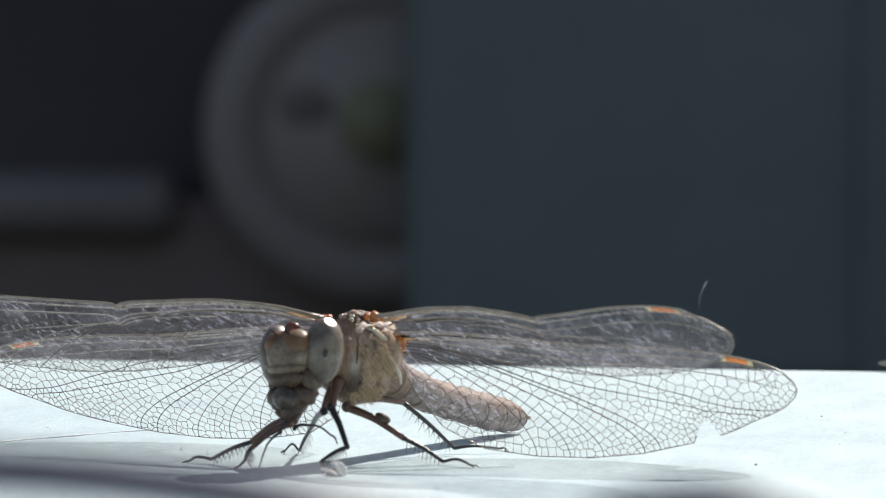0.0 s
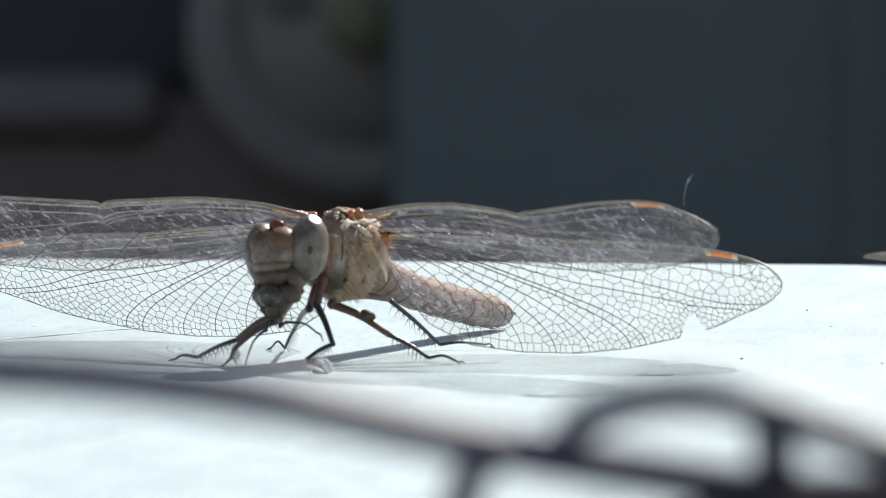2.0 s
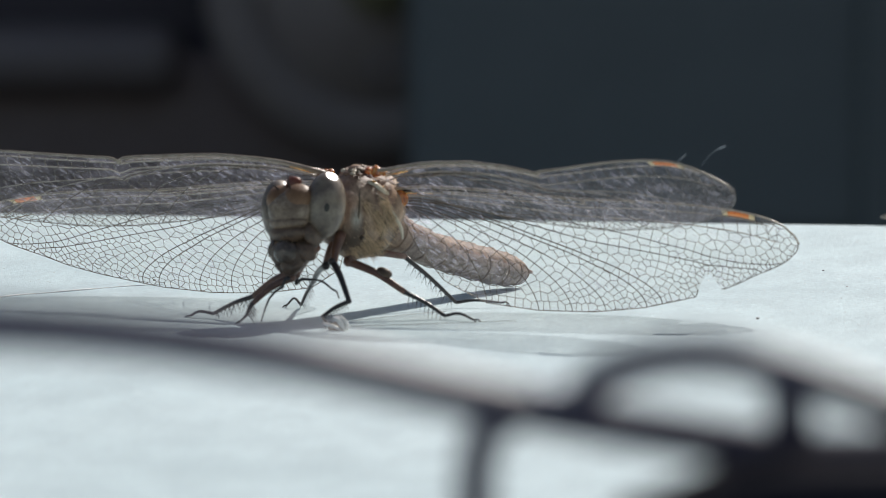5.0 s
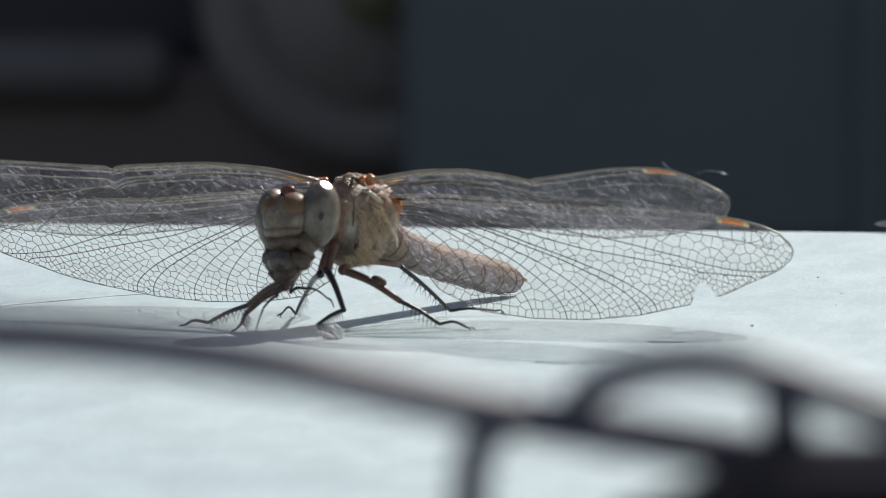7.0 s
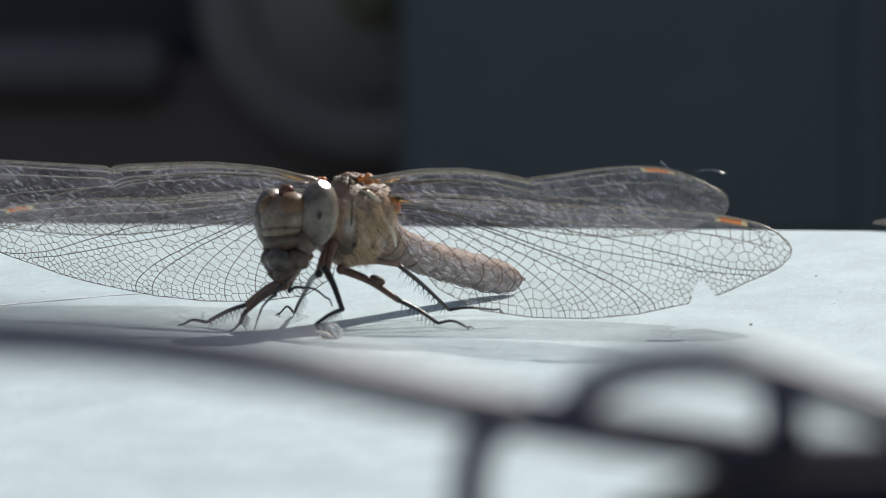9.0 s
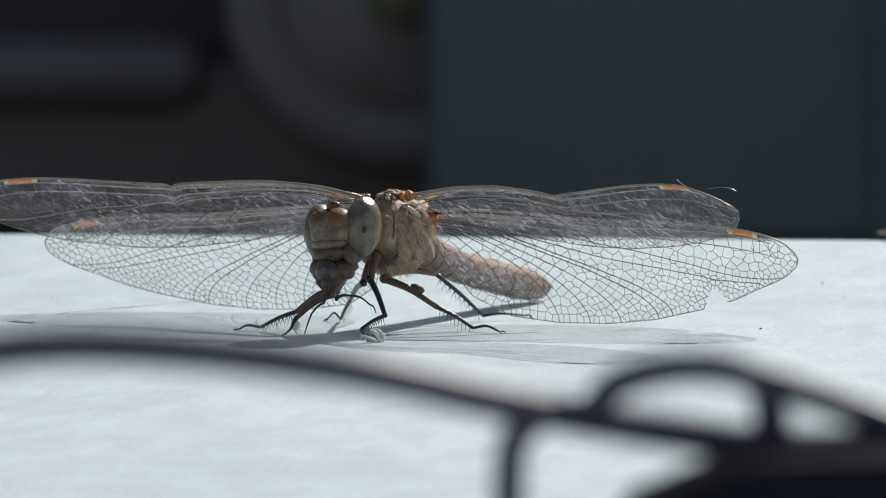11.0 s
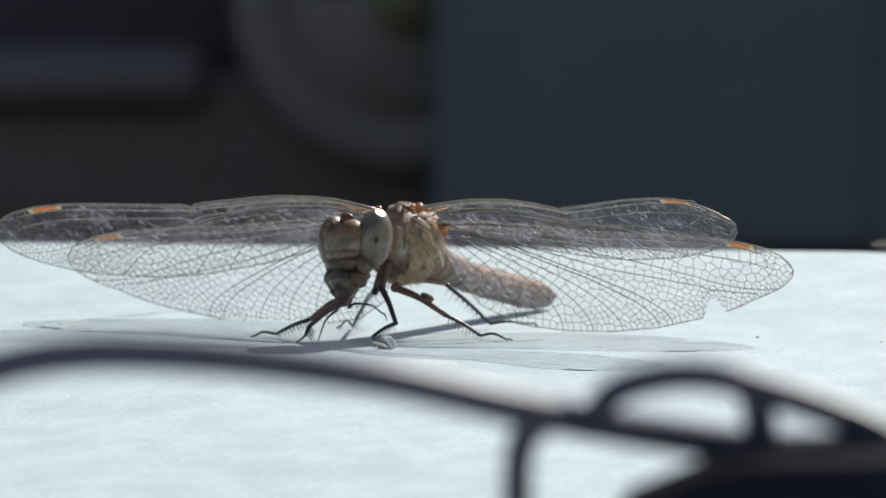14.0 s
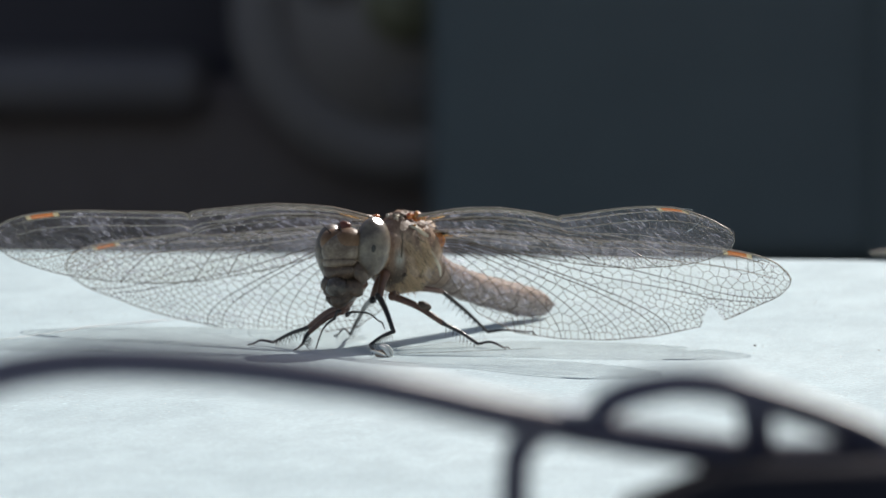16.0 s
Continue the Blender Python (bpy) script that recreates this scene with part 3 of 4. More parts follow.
def cell_walls(plan, start, size, seed, lines, thick):
    """The net of small cells behind the main veins: walls between centres that pair off across each main vein and fill the rest evenly."""
    from mathutils.geometry import delaunay_2d_cdt
    rnd = random.Random(seed)

    def reach(s, c):
        sc = min(max(s, 0.3), plan.length * 0.995)
        lo, hi = start(sc), plan.trail(sc)
        v = min(max((c - lo) / max(hi - lo, 0.3), 0), 1)
        return size * (1.2 - 0.6 * v) * (1.0 - 0.52 * s / plan.length)

    def far(p, s, c, r):
        return not len(p) or np.min(((p[:, 0] - s) / 0.82) ** 2 + ((p[:, 1] - c) * 0.82) ** 2) > r * r
    pts = np.zeros((0, 2))
    for line in lines:
        gone = 9.0
        for (a, b, _) in line:
            d = Vector((b[0] - a[0], b[1] - a[1]))
            gone += d.length
            r = reach(*a)
            if gone < r * 0.8 or d.length < 1e-6:
                continue
            n = Vector((-d.y, d.x)).normalized() * r * 0.42
            one, two = (a[0] + n.x, a[1] + n.y), (a[0] - n.x, a[1] - n.y)
            if far(pts, *one, r * 0.62) and far(pts, *two, r * 0.62):
                pts = np.vstack([pts, one, two])
                gone = rnd.uniform(-0.1, 0.1) * r
    for deep, gap in ((0.42, 0.56), (1.25, 0.66)):
        s, step = 0.06 * plan.length, 0.01 * plan.length
        last = (-9.0, 0.0)
        while s < 0.985 * plan.length:
            e, f = plan.trail(s), plan.trail(s + step)
            n = Vector((f - e, -step)).normalized()
            k = 1.0 - 0.3 * s / plan.length
            q = (s + n.x * deep * k, e + n.y * deep * k)
            s += 0.1
            if q[1] < start(min(max(q[0], 0.3), plan.length * 0.99)) + 0.3 or math.dist(q, last) < gap * k * rnd.uniform(0.9, 1.15):
                continue
            if far(pts, *q, 0.36 * k):
                pts = np.vstack([pts, q])
                last = q
    for _ in range(16000):
        s = rnd.uniform(-0.5, plan.length + 1.0)
        sc = min(max(s, 0.3), plan.length * 0.995)
        c = rnd.uniform(start(sc) - 0.8, plan.trail(sc) + 0.9)
        if far(pts, s, c, reach(s, c)):
            pts = np.vstack([pts, (s, c)])
    vs, _, faces, *_ = delaunay_2d_cdt([Vector(p) for p in pts], [], [], 0, 1e-7)
    centres, owner = [], {}
    for f in faces:
        a, b, c = (vs[i] for i in f[:3])
        d = 2 * (a.x * (b.y - c.y) + b.x * (c.y - a.y) + c.x * (a.y - b.y))
        if abs(d) < 1e-9:
            centres.append(None)
        else:
            aa, bb, cc = a.length_squared, b.length_squared, c.length_squared
            centres.append(((aa * (b.y - c.y) + bb * (c.y - a.y) + cc * (a.y - b.y)) / d,
                            (aa * (c.x - b.x) + bb * (a.x - c.x) + cc * (b.x - a.x)) / d))
        for i in range(3):
            owner.setdefault(tuple(sorted((f[i], f[(i + 1) % 3]))), []).append(len(centres) - 1)
    ok = lambda q: plan.inside(q[0], q[1]) and q[1] > start(q[0])
    walls = []
    for tris in owner.values():
        if len(tris) != 2 or None in (centres[tris[0]], centres[tris[1]]):
            continue
        p, q = centres[tris[0]], centres[tris[1]]
        if not ok(p):
            p, q = q, p
        if not ok(p):
            continue
        if not ok(q):
            lo, hi = 0.0, 1.0
            for _ in range(14):
                m = (lo + hi) / 2
                if ok((p[0] + (q[0] - p[0]) * m, p[1] + (q[1] - p[1]) * m)):
                    lo = m
                else:
                    hi = m
            q = (p[0] + (q[0] - p[0]) * lo, p[1] + (q[1] - p[1]) * lo)
        if (p[0] - q[0]) ** 2 + (p[1] - q[1]) ** 2 < 25:
            walls.append((p, q, thick))
    return walls


def wing(owner, name, root, away, rise, pitch, plan, hind, seed, label, spot):
    """One wing. away: heading of the span on the board in degrees (0 is +x, counted towards +y); rise: degrees up;
    pitch: degrees by which the rear edge hangs below the front edge."""
    a, e, p = radians(away), radians(rise), radians(pitch)
    span = Vector((math.cos(a) * math.cos(e), math.sin(a) * math.cos(e), math.sin(e)))
    flat = Vector((-math.sin(a), math.cos(a), 0)) * (1 if math.cos(a) > 0 else -1)
    chord = flat * math.cos(p) - Vector((0, 0, 1)) * math.sin(p)
    chord = (chord - span * chord.dot(span)).normalized()
    up = span.cross(chord) * (1 if math.cos(a) > 0 else -1)

    def place(s, c, lift=0.0):
        lo, hi = plan.lead(min(max(s, 0), plan.length)), max(plan.trail(min(max(s, 0), plan.length)), 0.4)
        v = (c - lo) / max(hi - lo, 0.3)
        fold = 0.16 * math.sin(min(v, 0.5) * 4 * math.pi) * (1 - 0.5 * s / plan.length)
        return span * s + chord * c + up * (fold + 0.35 * math.sin(math.pi * min(max(v, 0), 1)) + lift)

    L = plan.length
    # skin
    bm = bmesh.new()
    rows = []
    for i in range(73):
        s = L * (0.004 + 0.996 * (1 - (1 - i / 72) ** 1.4))
        lo, hi = plan.lead(s), plan.trail(s)
        rows.append([bm.verts.new(place(s, lo + (hi - lo) * j / 12)) for j in range(13)])
    for r, q in zip(rows, rows[1:]):
        for j in range(12):
            bm.faces.new((r[j], r[j + 1], q[j + 1], q[j]))
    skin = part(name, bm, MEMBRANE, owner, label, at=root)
    # main veins, as curves over the wing
    def curve(fn, s0, s1, n, r0, r1, steep=False):
        q = [(s, fn(s)) for s in (s0 + (s1 - s0) * ((k / n) if not steep else math.sin(math.pi / 2 * k / n)) for k in range(n + 1))]
        whole = [(x, y, r0 + (r1 - r0) * k / n) for k, (x, y) in enumerate(zip(q, q[1:]))]
        return list(itertools.takewhile(lambda v: v[1][1] < plan.trail(v[1][0]) + 0.02, whole))

    def sweep(s0, s1, c0, power=2.0):
        def f(s):
            k = min(max((s - s0) / (s1 - s0), 0), 1)
            a0 = plan.lead(s) + c0
            return a0 + (plan.rear(s) - a0) * k ** (power * 1.35)
        return f

    def bow(s0, s1, c0):
        """Leaves the root on a slant and bends ever more steeply to meet the rear edge."""
        def f(s):
            k = min(max((s - s0) / (s1 - s0), 0), 1)
            a0 = plan.lead(s) + c0
            return a0 + (plan.rear(s) - a0) * (0.4 * k + 0.6 * (1 - math.sqrt(1 - k * k)))
        return f
    wide = lambda s: 0.55 + 0.25 * min(s / L * 3, 1)
    subcosta = lambda s: plan.lead(s) + min(0.45, 0.12 + s * 0.06)
    radius = lambda s: plan.lead(s) + wide(s)
    median = lambda s: plan.lead(s) + wide(s) + 0.25 + (0.9 if hind else 0.8) * (s / L) ** 0.8 * 1.2
    main = [curve(subcosta, 0.01 * L, 0.48 * L, 24, 0.06, 0.04),
            curve(radius, 0.01 * L, 0.93 * L, 40, 0.075, 0.03),
            curve(median, 0.02 * L, 0.94 * L, 36, 0.06, 0.03),
            curve(sweep(0.25 * L, 0.97 * L, 2.0, 1.8), 0.25 * L, 0.95 * L, 34, 0.045, 0.034)]
    if hind:
        main += [curve(bow(a0 * L, a1 * L, c), a0 * L, a1 * L, 40, r, r * 0.74, True)
                 for a0, a1, c, r in ((0.08, 0.90, 1.5, 0.044), (0.02, 0.645, 1.05, 0.052), (0.02, 0.605, 1.25, 0.052), (0.02, 0.50, 1.5, 0.044), (0.02, 0.415, 1.7, 0.044),
                                      (0.015, 0.33, 1.8, 0.042), (0.015, 0.2, 1.9, 0.04))]
    else:
        main += [curve(sweep(0.12 * L, 0.78 * L, 1.5, 2.7), 0.12 * L, 0.778 * L, 40, 0.048, 0.034),
                 curve(sweep(0.1 * L, 0.69 * L, 1.4, 2.9), 0.1 * L, 0.688 * L, 40, 0.048, 0.034),
                 curve(sweep(0.03 * L, 0.50 * L, 1.2, 2.7), 0.03 * L, 0.498 * L, 34, 0.052, 0.036),
                 curve(sweep(0.03 * L, 0.41 * L, 1.2, 2.5), 0.03 * L, 0.408 * L, 34, 0.05, 0.036)]
    for k, line in enumerate(main):
        bm = bmesh.new()
        ends = line[0][2], line[-1][2]
        tube(bm, [place(*line[0][0])] + [place(*b) for _, b, _ in line], lambda u: (1.15 if k < 3 else 0.92 if hind else 0.95) * (ends[0] + (ends[1] - ends[0]) * u), 5)
        part("vein", bm, PALE_RIB if k < (3 if hind else 5) else RIB, skin)
    # cross veins of the front strips, then the net of cells
    rnd = random.Random(seed)
    net = []
    for upper, lower, step, s_end in ((plan.lead, radius, 1.25, 0.93), (radius, median, 0.95, 0.95)):
        s = 0.05 * L
        while s < s_end * L:
            net.append(((s, upper(s)), (s + rnd.uniform(-0.1, 0.15), lower(s)), 0.026))
            s += step * rnd.uniform(0.7, 1.25)
    if hind:
        bends = [(bow(0.07 * L, b * L, c), a * L, b * L) for a, b, c in ((0.56, 0.85, 1.45), (0.52, 0.80, 1.45), (0.48, 0.75, 1.4), (0.45, 0.70, 1.35), (0.36, 0.555, 1.3), (0.32, 0.455, 1.35))]
    else:
        bends = [(sweep(a * L, b * L, c, q), (a + 0.62 * (b - a)) * L, b * L)
                 for a, b, c, q in ((0.185, 0.875, 1.75, 2.2), (0.11, 0.735, 1.45, 2.8), (0.065, 0.595, 1.3, 2.8), (0.03, 0.455, 1.2, 2.6))]
    rows_between = [curve(fn, s0, s1 - 0.002 * L, 30, 0.03, 0.03, hind) for fn, s0, s1 in bends]
    fore = lambda s: plan.lead(s) + 0.05 + (median(s) - plan.lead(s) - 0.05) * min(max((0.9 - s / L) / 0.03, 0), 1)
    net += cell_walls(plan, fore, 1.06 if hind else 0.8, seed, main[3:] + rows_between, 0.024 if hind else 0.019)
    edge = [L * (0.004 + 0.996 * (1 - (1 - k / 110) ** 1.5)) for k in range(111)]
    torn = lambda p: plan.notch and abs(p / L - plan.notch[0]) < plan.notch[1]
    net += [((p, plan.trail(p)), (q, plan.trail(q)), 0.034) for p, q in zip(edge, edge[1:]) if not torn(p) or not torn(q)]
    mesh = part("cell_net", vein_mesh(net, place), VEIN, skin)
    tagged(mesh, kind="stuff")
    bm = bmesh.new()
    tube(bm, [place(s, plan.lead(s)) for s in (L * (1 - (1 - k / 100) ** 1.5) for k in range(101))],
         lambda u: 0.13 - 0.075 * u, 6)
    part("costa", bm, COSTA, skin, "brown front rib")
    if hind:
        bm = bmesh.new()
        tube(bm, [place(0.004 * L + 0.36 * L * k / 24, plan.lead(0.004 * L + 0.36 * L * k / 24) + 0.22, 0.2 - 0.1 * k / 24) for k in range(25)], lambda u: 0.3 - 0.25 * u, 8)
        part("shoulder_rib", bm, DARK_RIB, skin, "blackish front rib near the root")
    # the coloured cell near the tip, with paler ends, and the knot half way
    a0, a1 = spot
    for n, (s0, s1), mat, tag in (("stigma", (a0 + 0.013, a1 - 0.012), STIGMA, "orange wing spot"), ("stigma_end", (a0, a0 + 0.014), STIGMA_PALE, "cream end of the wing spot"),
                                  ("stigma_end", (a1 - 0.013, a1), STIGMA_PALE, "cream end of the wing spot")):
        bm = bmesh.new()
        q = [s0 * L + (s1 - s0) * L * k / 6 for k in range(7)]
        top = [bm.verts.new(place(s, plan.lead(s) + 0.02, 0.06)) for s in q]
        bot = [bm.verts.new(place(s, plan.lead(s) + 0.62, 0.06)) for s in q]
        top2 = [bm.verts.new(place(s, plan.lead(s) + 0.02, -0.06)) for s in q]
        bot2 = [bm.verts.new(place(s, plan.lead(s) + 0.62, -0.06)) for s in q]
        for k in range(6):
            bm.faces.new((top[k], top[k + 1], bot[k + 1], bot[k]))
            bm.faces.new((top2[k + 1], top2[k], bot2[k], bot2[k + 1]))
            bm.faces.new((top[k + 1], top[k], top2[k], top2[k + 1]))
            bm.faces.new((bot[k], bot[k + 1], bot2[k + 1], bot2[k]))
        part(n, bm, mat, skin, tag)
    bm = bmesh.new()
    ball(bm, place(0.475 * L, plan.lead(0.475 * L) + 0.12), (0.2, 0.12, 0.15), seg=10, rings=8)
    part("nodus", bm, COSTA, skin)
    bm = bmesh.new()
    drop, big = (0.85, 1.6) if hind else (0.3, 0.85 if math.cos(a) > 0 else 0.5)
    ball(bm, place(0.15, drop), (0.5 * big, 0.45 * big, 0.48 * big), seg=20, rings=14, lump=0.36, seed=seed)
    ball(bm, place(0.55, drop + 0.25), (0.3, 0.3, 0.28), seg=14, rings=10, lump=0.1, seed=seed)
    ball(bm, place(-0.2, drop - 0.35), (0.28, 0.3, 0.26), seg=14, rings=10, lump=0.1, seed=seed + 1)
    for k, c in enumerate((0.1, 0.55, 1.0)):
        tube(bm, [place(0, c * 0.5), place(1.6, plan.lead(1.6) + c * 0.7), place(2.8, plan.lead(2.8) + c * 0.75)], lambda u: 0.07 - 0.04 * u, 6)
    part("joint", bm, JOINT, skin, "glossy orange wing joint")
    return skin


def segmented_abdomen(d):
    """Ten rings that taper and sag towards the tail."""
    line = smooth_path([(0.0, 2.6, 6.5), (0.05, 6.5, 5.15), (0.1, 12, 3.7), (0.0, 19, 2.35), (-0.05, 24.6, 1.42), (0, 27.8, 1.05)], 10)
    cuts = [0, 0.07, 0.16, 0.27, 0.38, 0.49, 0.6, 0.71, 0.81, 0.9, 0.965]
    wide = lambda u: float(np.interp(u, [0, 0.08, 0.2, 0.4, 0.7, 0.82, 0.9, 0.965, 1], [1.9, 1.75, 1.4, 1.3, 1.34, 1.22, 0.98, 0.62, 0.36]))

    def at(u):
        x = u * (len(line) - 1)
        i = min(int(x), len(line) - 2)
        return line[i].lerp(line[i + 1], x - i)
    for n, (a, b) in enumerate(zip(cuts, cuts[1:])):
        bm = bmesh.new()
        us = [a + (b - a) * k / 7 for k in range(8)]
        swell = lambda k: (0.93, 0.975, 0.99, 0.995, 1.0, 1.015, 1.045, 0.96)[k]
        rings = []
        for k, u in enumerate(us):
            c, w = at(u), wide(u) * swell(k)
            rings.append([bm.verts.new(body_at(c.x + w * math.cos(t), c.y + (0.08 if k == 7 else 0), c.z + w * 0.93 * math.sin(t) * (1.05 if math.sin(t) > 0 else 0.95)
                                               + (0.1 * w if abs(math.cos(t)) < 0.2 and math.sin(t) > 0 else 0))) for t in (2 * math.pi * j / 28 for j in range(28))])
        for r, q in zip(rings, rings[1:]):
            for j in range(28):
                bm.faces.new((r[j], q[j], q[(j + 1) % 28], r[(j + 1) % 28]))
        bm.faces.new(rings[0])
        bm.faces.new(rings[-1][::-1])
        bmesh.ops.recalc_face_normals(bm, faces=bm.faces)
        segment = part("abdomen_segment", bm, OLIVE_PATCH if n < 2 else ABDOMEN_SIDE, d, "" if n < 2 else "pale greyish side of the abdomen")
        # brown back plate with a ragged lower rim, a little proud of the segment
        bm = bmesh.new()
        arcs = []
        for k, u in enumerate(us):
            c, w = at(u), wide(u) * swell(k)
            low = radians(16 + 22 * noise.noise(Vector((u * 31, k, 3))))
            arc = []
            for j in range(15):
                t = low + (math.pi - 2 * low) * j / 14
                ridge = 0.1 * w if abs(math.cos(t)) < 0.2 else 0
                h = (w + 0.045) if 0 < j < 14 else w - 0.05
                arc.append(bm.verts.new(body_at(c.x + h * math.cos(t), c.y + (0.08 if k == 7 else 0), c.z + h * 0.975 * math.sin(t) + ridge)))
            arcs.append(arc)
        for r, q in zip(arcs, arcs[1:]):
            for j in range(14):
                bm.faces.new((r[j], q[j], q[j + 1], r[j + 1]))
        bmesh.ops.recalc_face_normals(bm, faces=bm.faces)
        part("abdomen_plate", bm, ABDOMEN, segment, "mottled brown back plate")
    for u in cuts[1:]:
        bm = bmesh.new()
        c, w = at(u), wide(u)
        tube(bm, [body_at(c.x + w * 1.02 * math.cos(t), c.y + 0.12, c.z + w * 0.95 * math.sin(t)) for t in (2 * math.pi * k / 32 for k in range(33))], 0.03, 6)
        part("abdomen_ring", bm, RING, d, "dark ring")
    for side in (-1, 1):
        for a, b in zip(cuts[1:], cuts[2:]):
            bm = bmesh.new()
            us = [a + (b - a) * k / 5 for k in range(1, 6)]
            tube(bm, [body_at(at(u).x + side * wide(u) * 0.8, at(u).y, at(u).z + wide(u) * 0.56) for u in us], lambda v: 0.05 + 0.07 * v, 6)
            part("side_mark", bm, RING, d, "dark side mark")
    for side in (-1, 1):
        bm = bmesh.new()
        tube(bm, [body_at(*q) for q in ((side * 0.25, 26.7, 1.2), (side * 0.35, 27.7, 1.15), (side * 0.4, 28.3, 1.1))], lambda u: 0.32 - 0.2 * u, 8)
        part("tail_clasper", bm, FEMUR, d)


def thorax(d):
    bm = bmesh.new()
    turn = BODY @ Matrix.Rotation(radians(12), 3, "X")
    vs = ball(bm, body_at(0, 0.1, 7.4), (2.75, 4.2, 3.25), turn, 64, 44)
    for v in vs:
        q = BODY.transposed() @ v.co
        groove = sum(math.exp(-((q.y + 0.45 * (q.z - 7) - k) / 0.22) ** 2) for k in (-1.9, 0.3, 2.2))
        v.co -= (v.co - body_at(0, 0.1, 7.4)).normalized() * (0.2 * groove - 0.2 * noise.noise(v.co * 0.8) - 0.07 * noise.noise(v.co * 2.6))
    part("thorax", bm, THORAX, d, "brown hairy thorax with pale side patches")
    rnd = random.Random(5)
    bm = bmesh.new()
    roots = []
    centre = body_at(0, 0.1, 7.4)
    for _ in range(700):
        n = Vector((rnd.gauss(0, 1), rnd.gauss(0, 1), rnd.gauss(0.25, 1))).normalized()
        if n.z > 0.6:
            continue
        p = centre + turn @ Vector((n.x * 2.72, n.y * 4.15, n.z * 3.2))
        roots.append((p, n + Vector((rnd.gauss(0, 0.35), rnd.gauss(0, 0.35), rnd.gauss(-0.1, 0.35)))))
    random.seed(11)
    spikes(bm, roots, 0.55, 0.013)
    tagged(part("thorax_hair", bm, HAIR, d, "fine tan hairs"), kind="stuff")
    # dark seams between the side plates, lying on the surface
    for line in (((1.27, -2.68, 9.13), (1.55, -3.33, 7.54), (1.05, -3.2, 5.45)), ((1.75, -1.95, 9.25), (2.3, -1.57, 8.6), (2.56, -1.0, 8.3)), ((2.7, -0.97, 7.56), (2.5, -1.35, 6.35), (1.7, -0.65, 4.75))):
        bm = bmesh.new()
        tube(bm, smooth_path([body_at(*q) for q in line], 8), lambda u: 0.03 + 0.04 * math.sin(math.pi * u) ** 0.5, 8, 0.8)
        part("seam", bm, HOLLOW, d, "dark brown seam")
    # long golden hairs over the side
    bm = bmesh.new()
    rnd = random.Random(15)
    roots = []
    for _ in range(1500):
        y, z = rnd.uniform(-3.0, -0.4), rnd.uniform(4.6, 8.6)
        q = turn.transposed() @ (body_at(0, y, z) - centre)
        w = 1 - (q.y / 4.2) ** 2 - (q.z / 3.25) ** 2
        if w <= 0.02 or noise.noise(Vector((y * 1.4, z * 0.9, 4))) < -0.05:
            continue
        p = centre + turn @ Vector((2.72 * math.sqrt(w), q.y, q.z))
        roots.append((p, body_at(0.5, 0.25 + rnd.gauss(0, 0.25), -0.9 + rnd.gauss(0, 0.3))))
    spikes(bm, roots[::2], 1.0, 0.03)
    tagged(part("side_hair", bm, HAIR, d, "long golden side hairs"), kind="stuff")
    bm = bmesh.new()
    spikes(bm, roots[1::12], 0.8, 0.03)
    tagged(part("dark_side_hair", bm, OLIVE_PATCH, d, "dark brown side hairs"), kind="stuff")
    # pale side stripes and the plates between the wing roots
    bm = bmesh.new()
    tube(bm, smooth_path([body_at(*q) for q in ((2.72, -0.68, 7.75), (2.84, 0.1, 6.9), (2.78, 1.0, 6.2), (2.3, 2.2, 5.45))], 6), lambda u: 0.03 + 0.13 * math.sin(math.pi * (0.15 + 0.7 * u)), 10, 0.7)
    part("side_stripe", bm, PALE, d, "cream stripe")

    def patch(name, where, u, v, thick, mat, label, seed):
        q = turn.transposed() @ (body_at(*where) - centre)
        n = (turn @ Vector((q.x / 2.75 ** 2, q.y / 4.2 ** 2, q.z / 3.25 ** 2))).normalized()
        up = (Vector((0, 0, 1)) - n * n.z).normalized()
        bm = bmesh.new()
        ball(bm, body_at(*where) - n * 0.06, (u, v, thick), frame_matrix(up.cross(n), up, n).to_3x3(), 22, 16, 0.12, seed)
        part(name, bm, mat, d, label)
    patch("breathing_pore", (1.65, -3.01, 5.8), 0.15, 0.2, 0.14, DARK_JAW, "dark glossy pit", 6)
    bm = bmesh.new()
    tube(bm, smooth_path([body_at(*q) for q in ((1.45, -1.75, 9.7), (1.85, -1.35, 9.45), (2.2, -0.85, 9.05), (2.4, -0.3, 8.75))], 6), lambda u: 0.1 + 0.14 * math.sin(math.pi * u), 12, 0.6)
    part("wing_plate", bm, PALE, d, "glossy cream plate between the wing roots")
    rnd = random.Random(23)
    for _ in range(14):
        u = rnd.random()
        where = (1.5 + 0.95 * u + rnd.gauss(0, 0.12), -1.7 + 1.4 * u + rnd.gauss(0, 0.12), 9.85 - 0.95 * u + rnd.gauss(0, 0.1))
        bm = bmesh.new()
        ball(bm, body_at(*where), (rnd.uniform(0.07, 0.16), rnd.uniform(0.09, 0.2), rnd.uniform(0.06, 0.12)), BODY, 10, 8, 0.05, where[0])
        part("wing_root_lump", bm, (OLIVE_PATCH, JOINT, THORAX, PALE)[_ % 4], d)
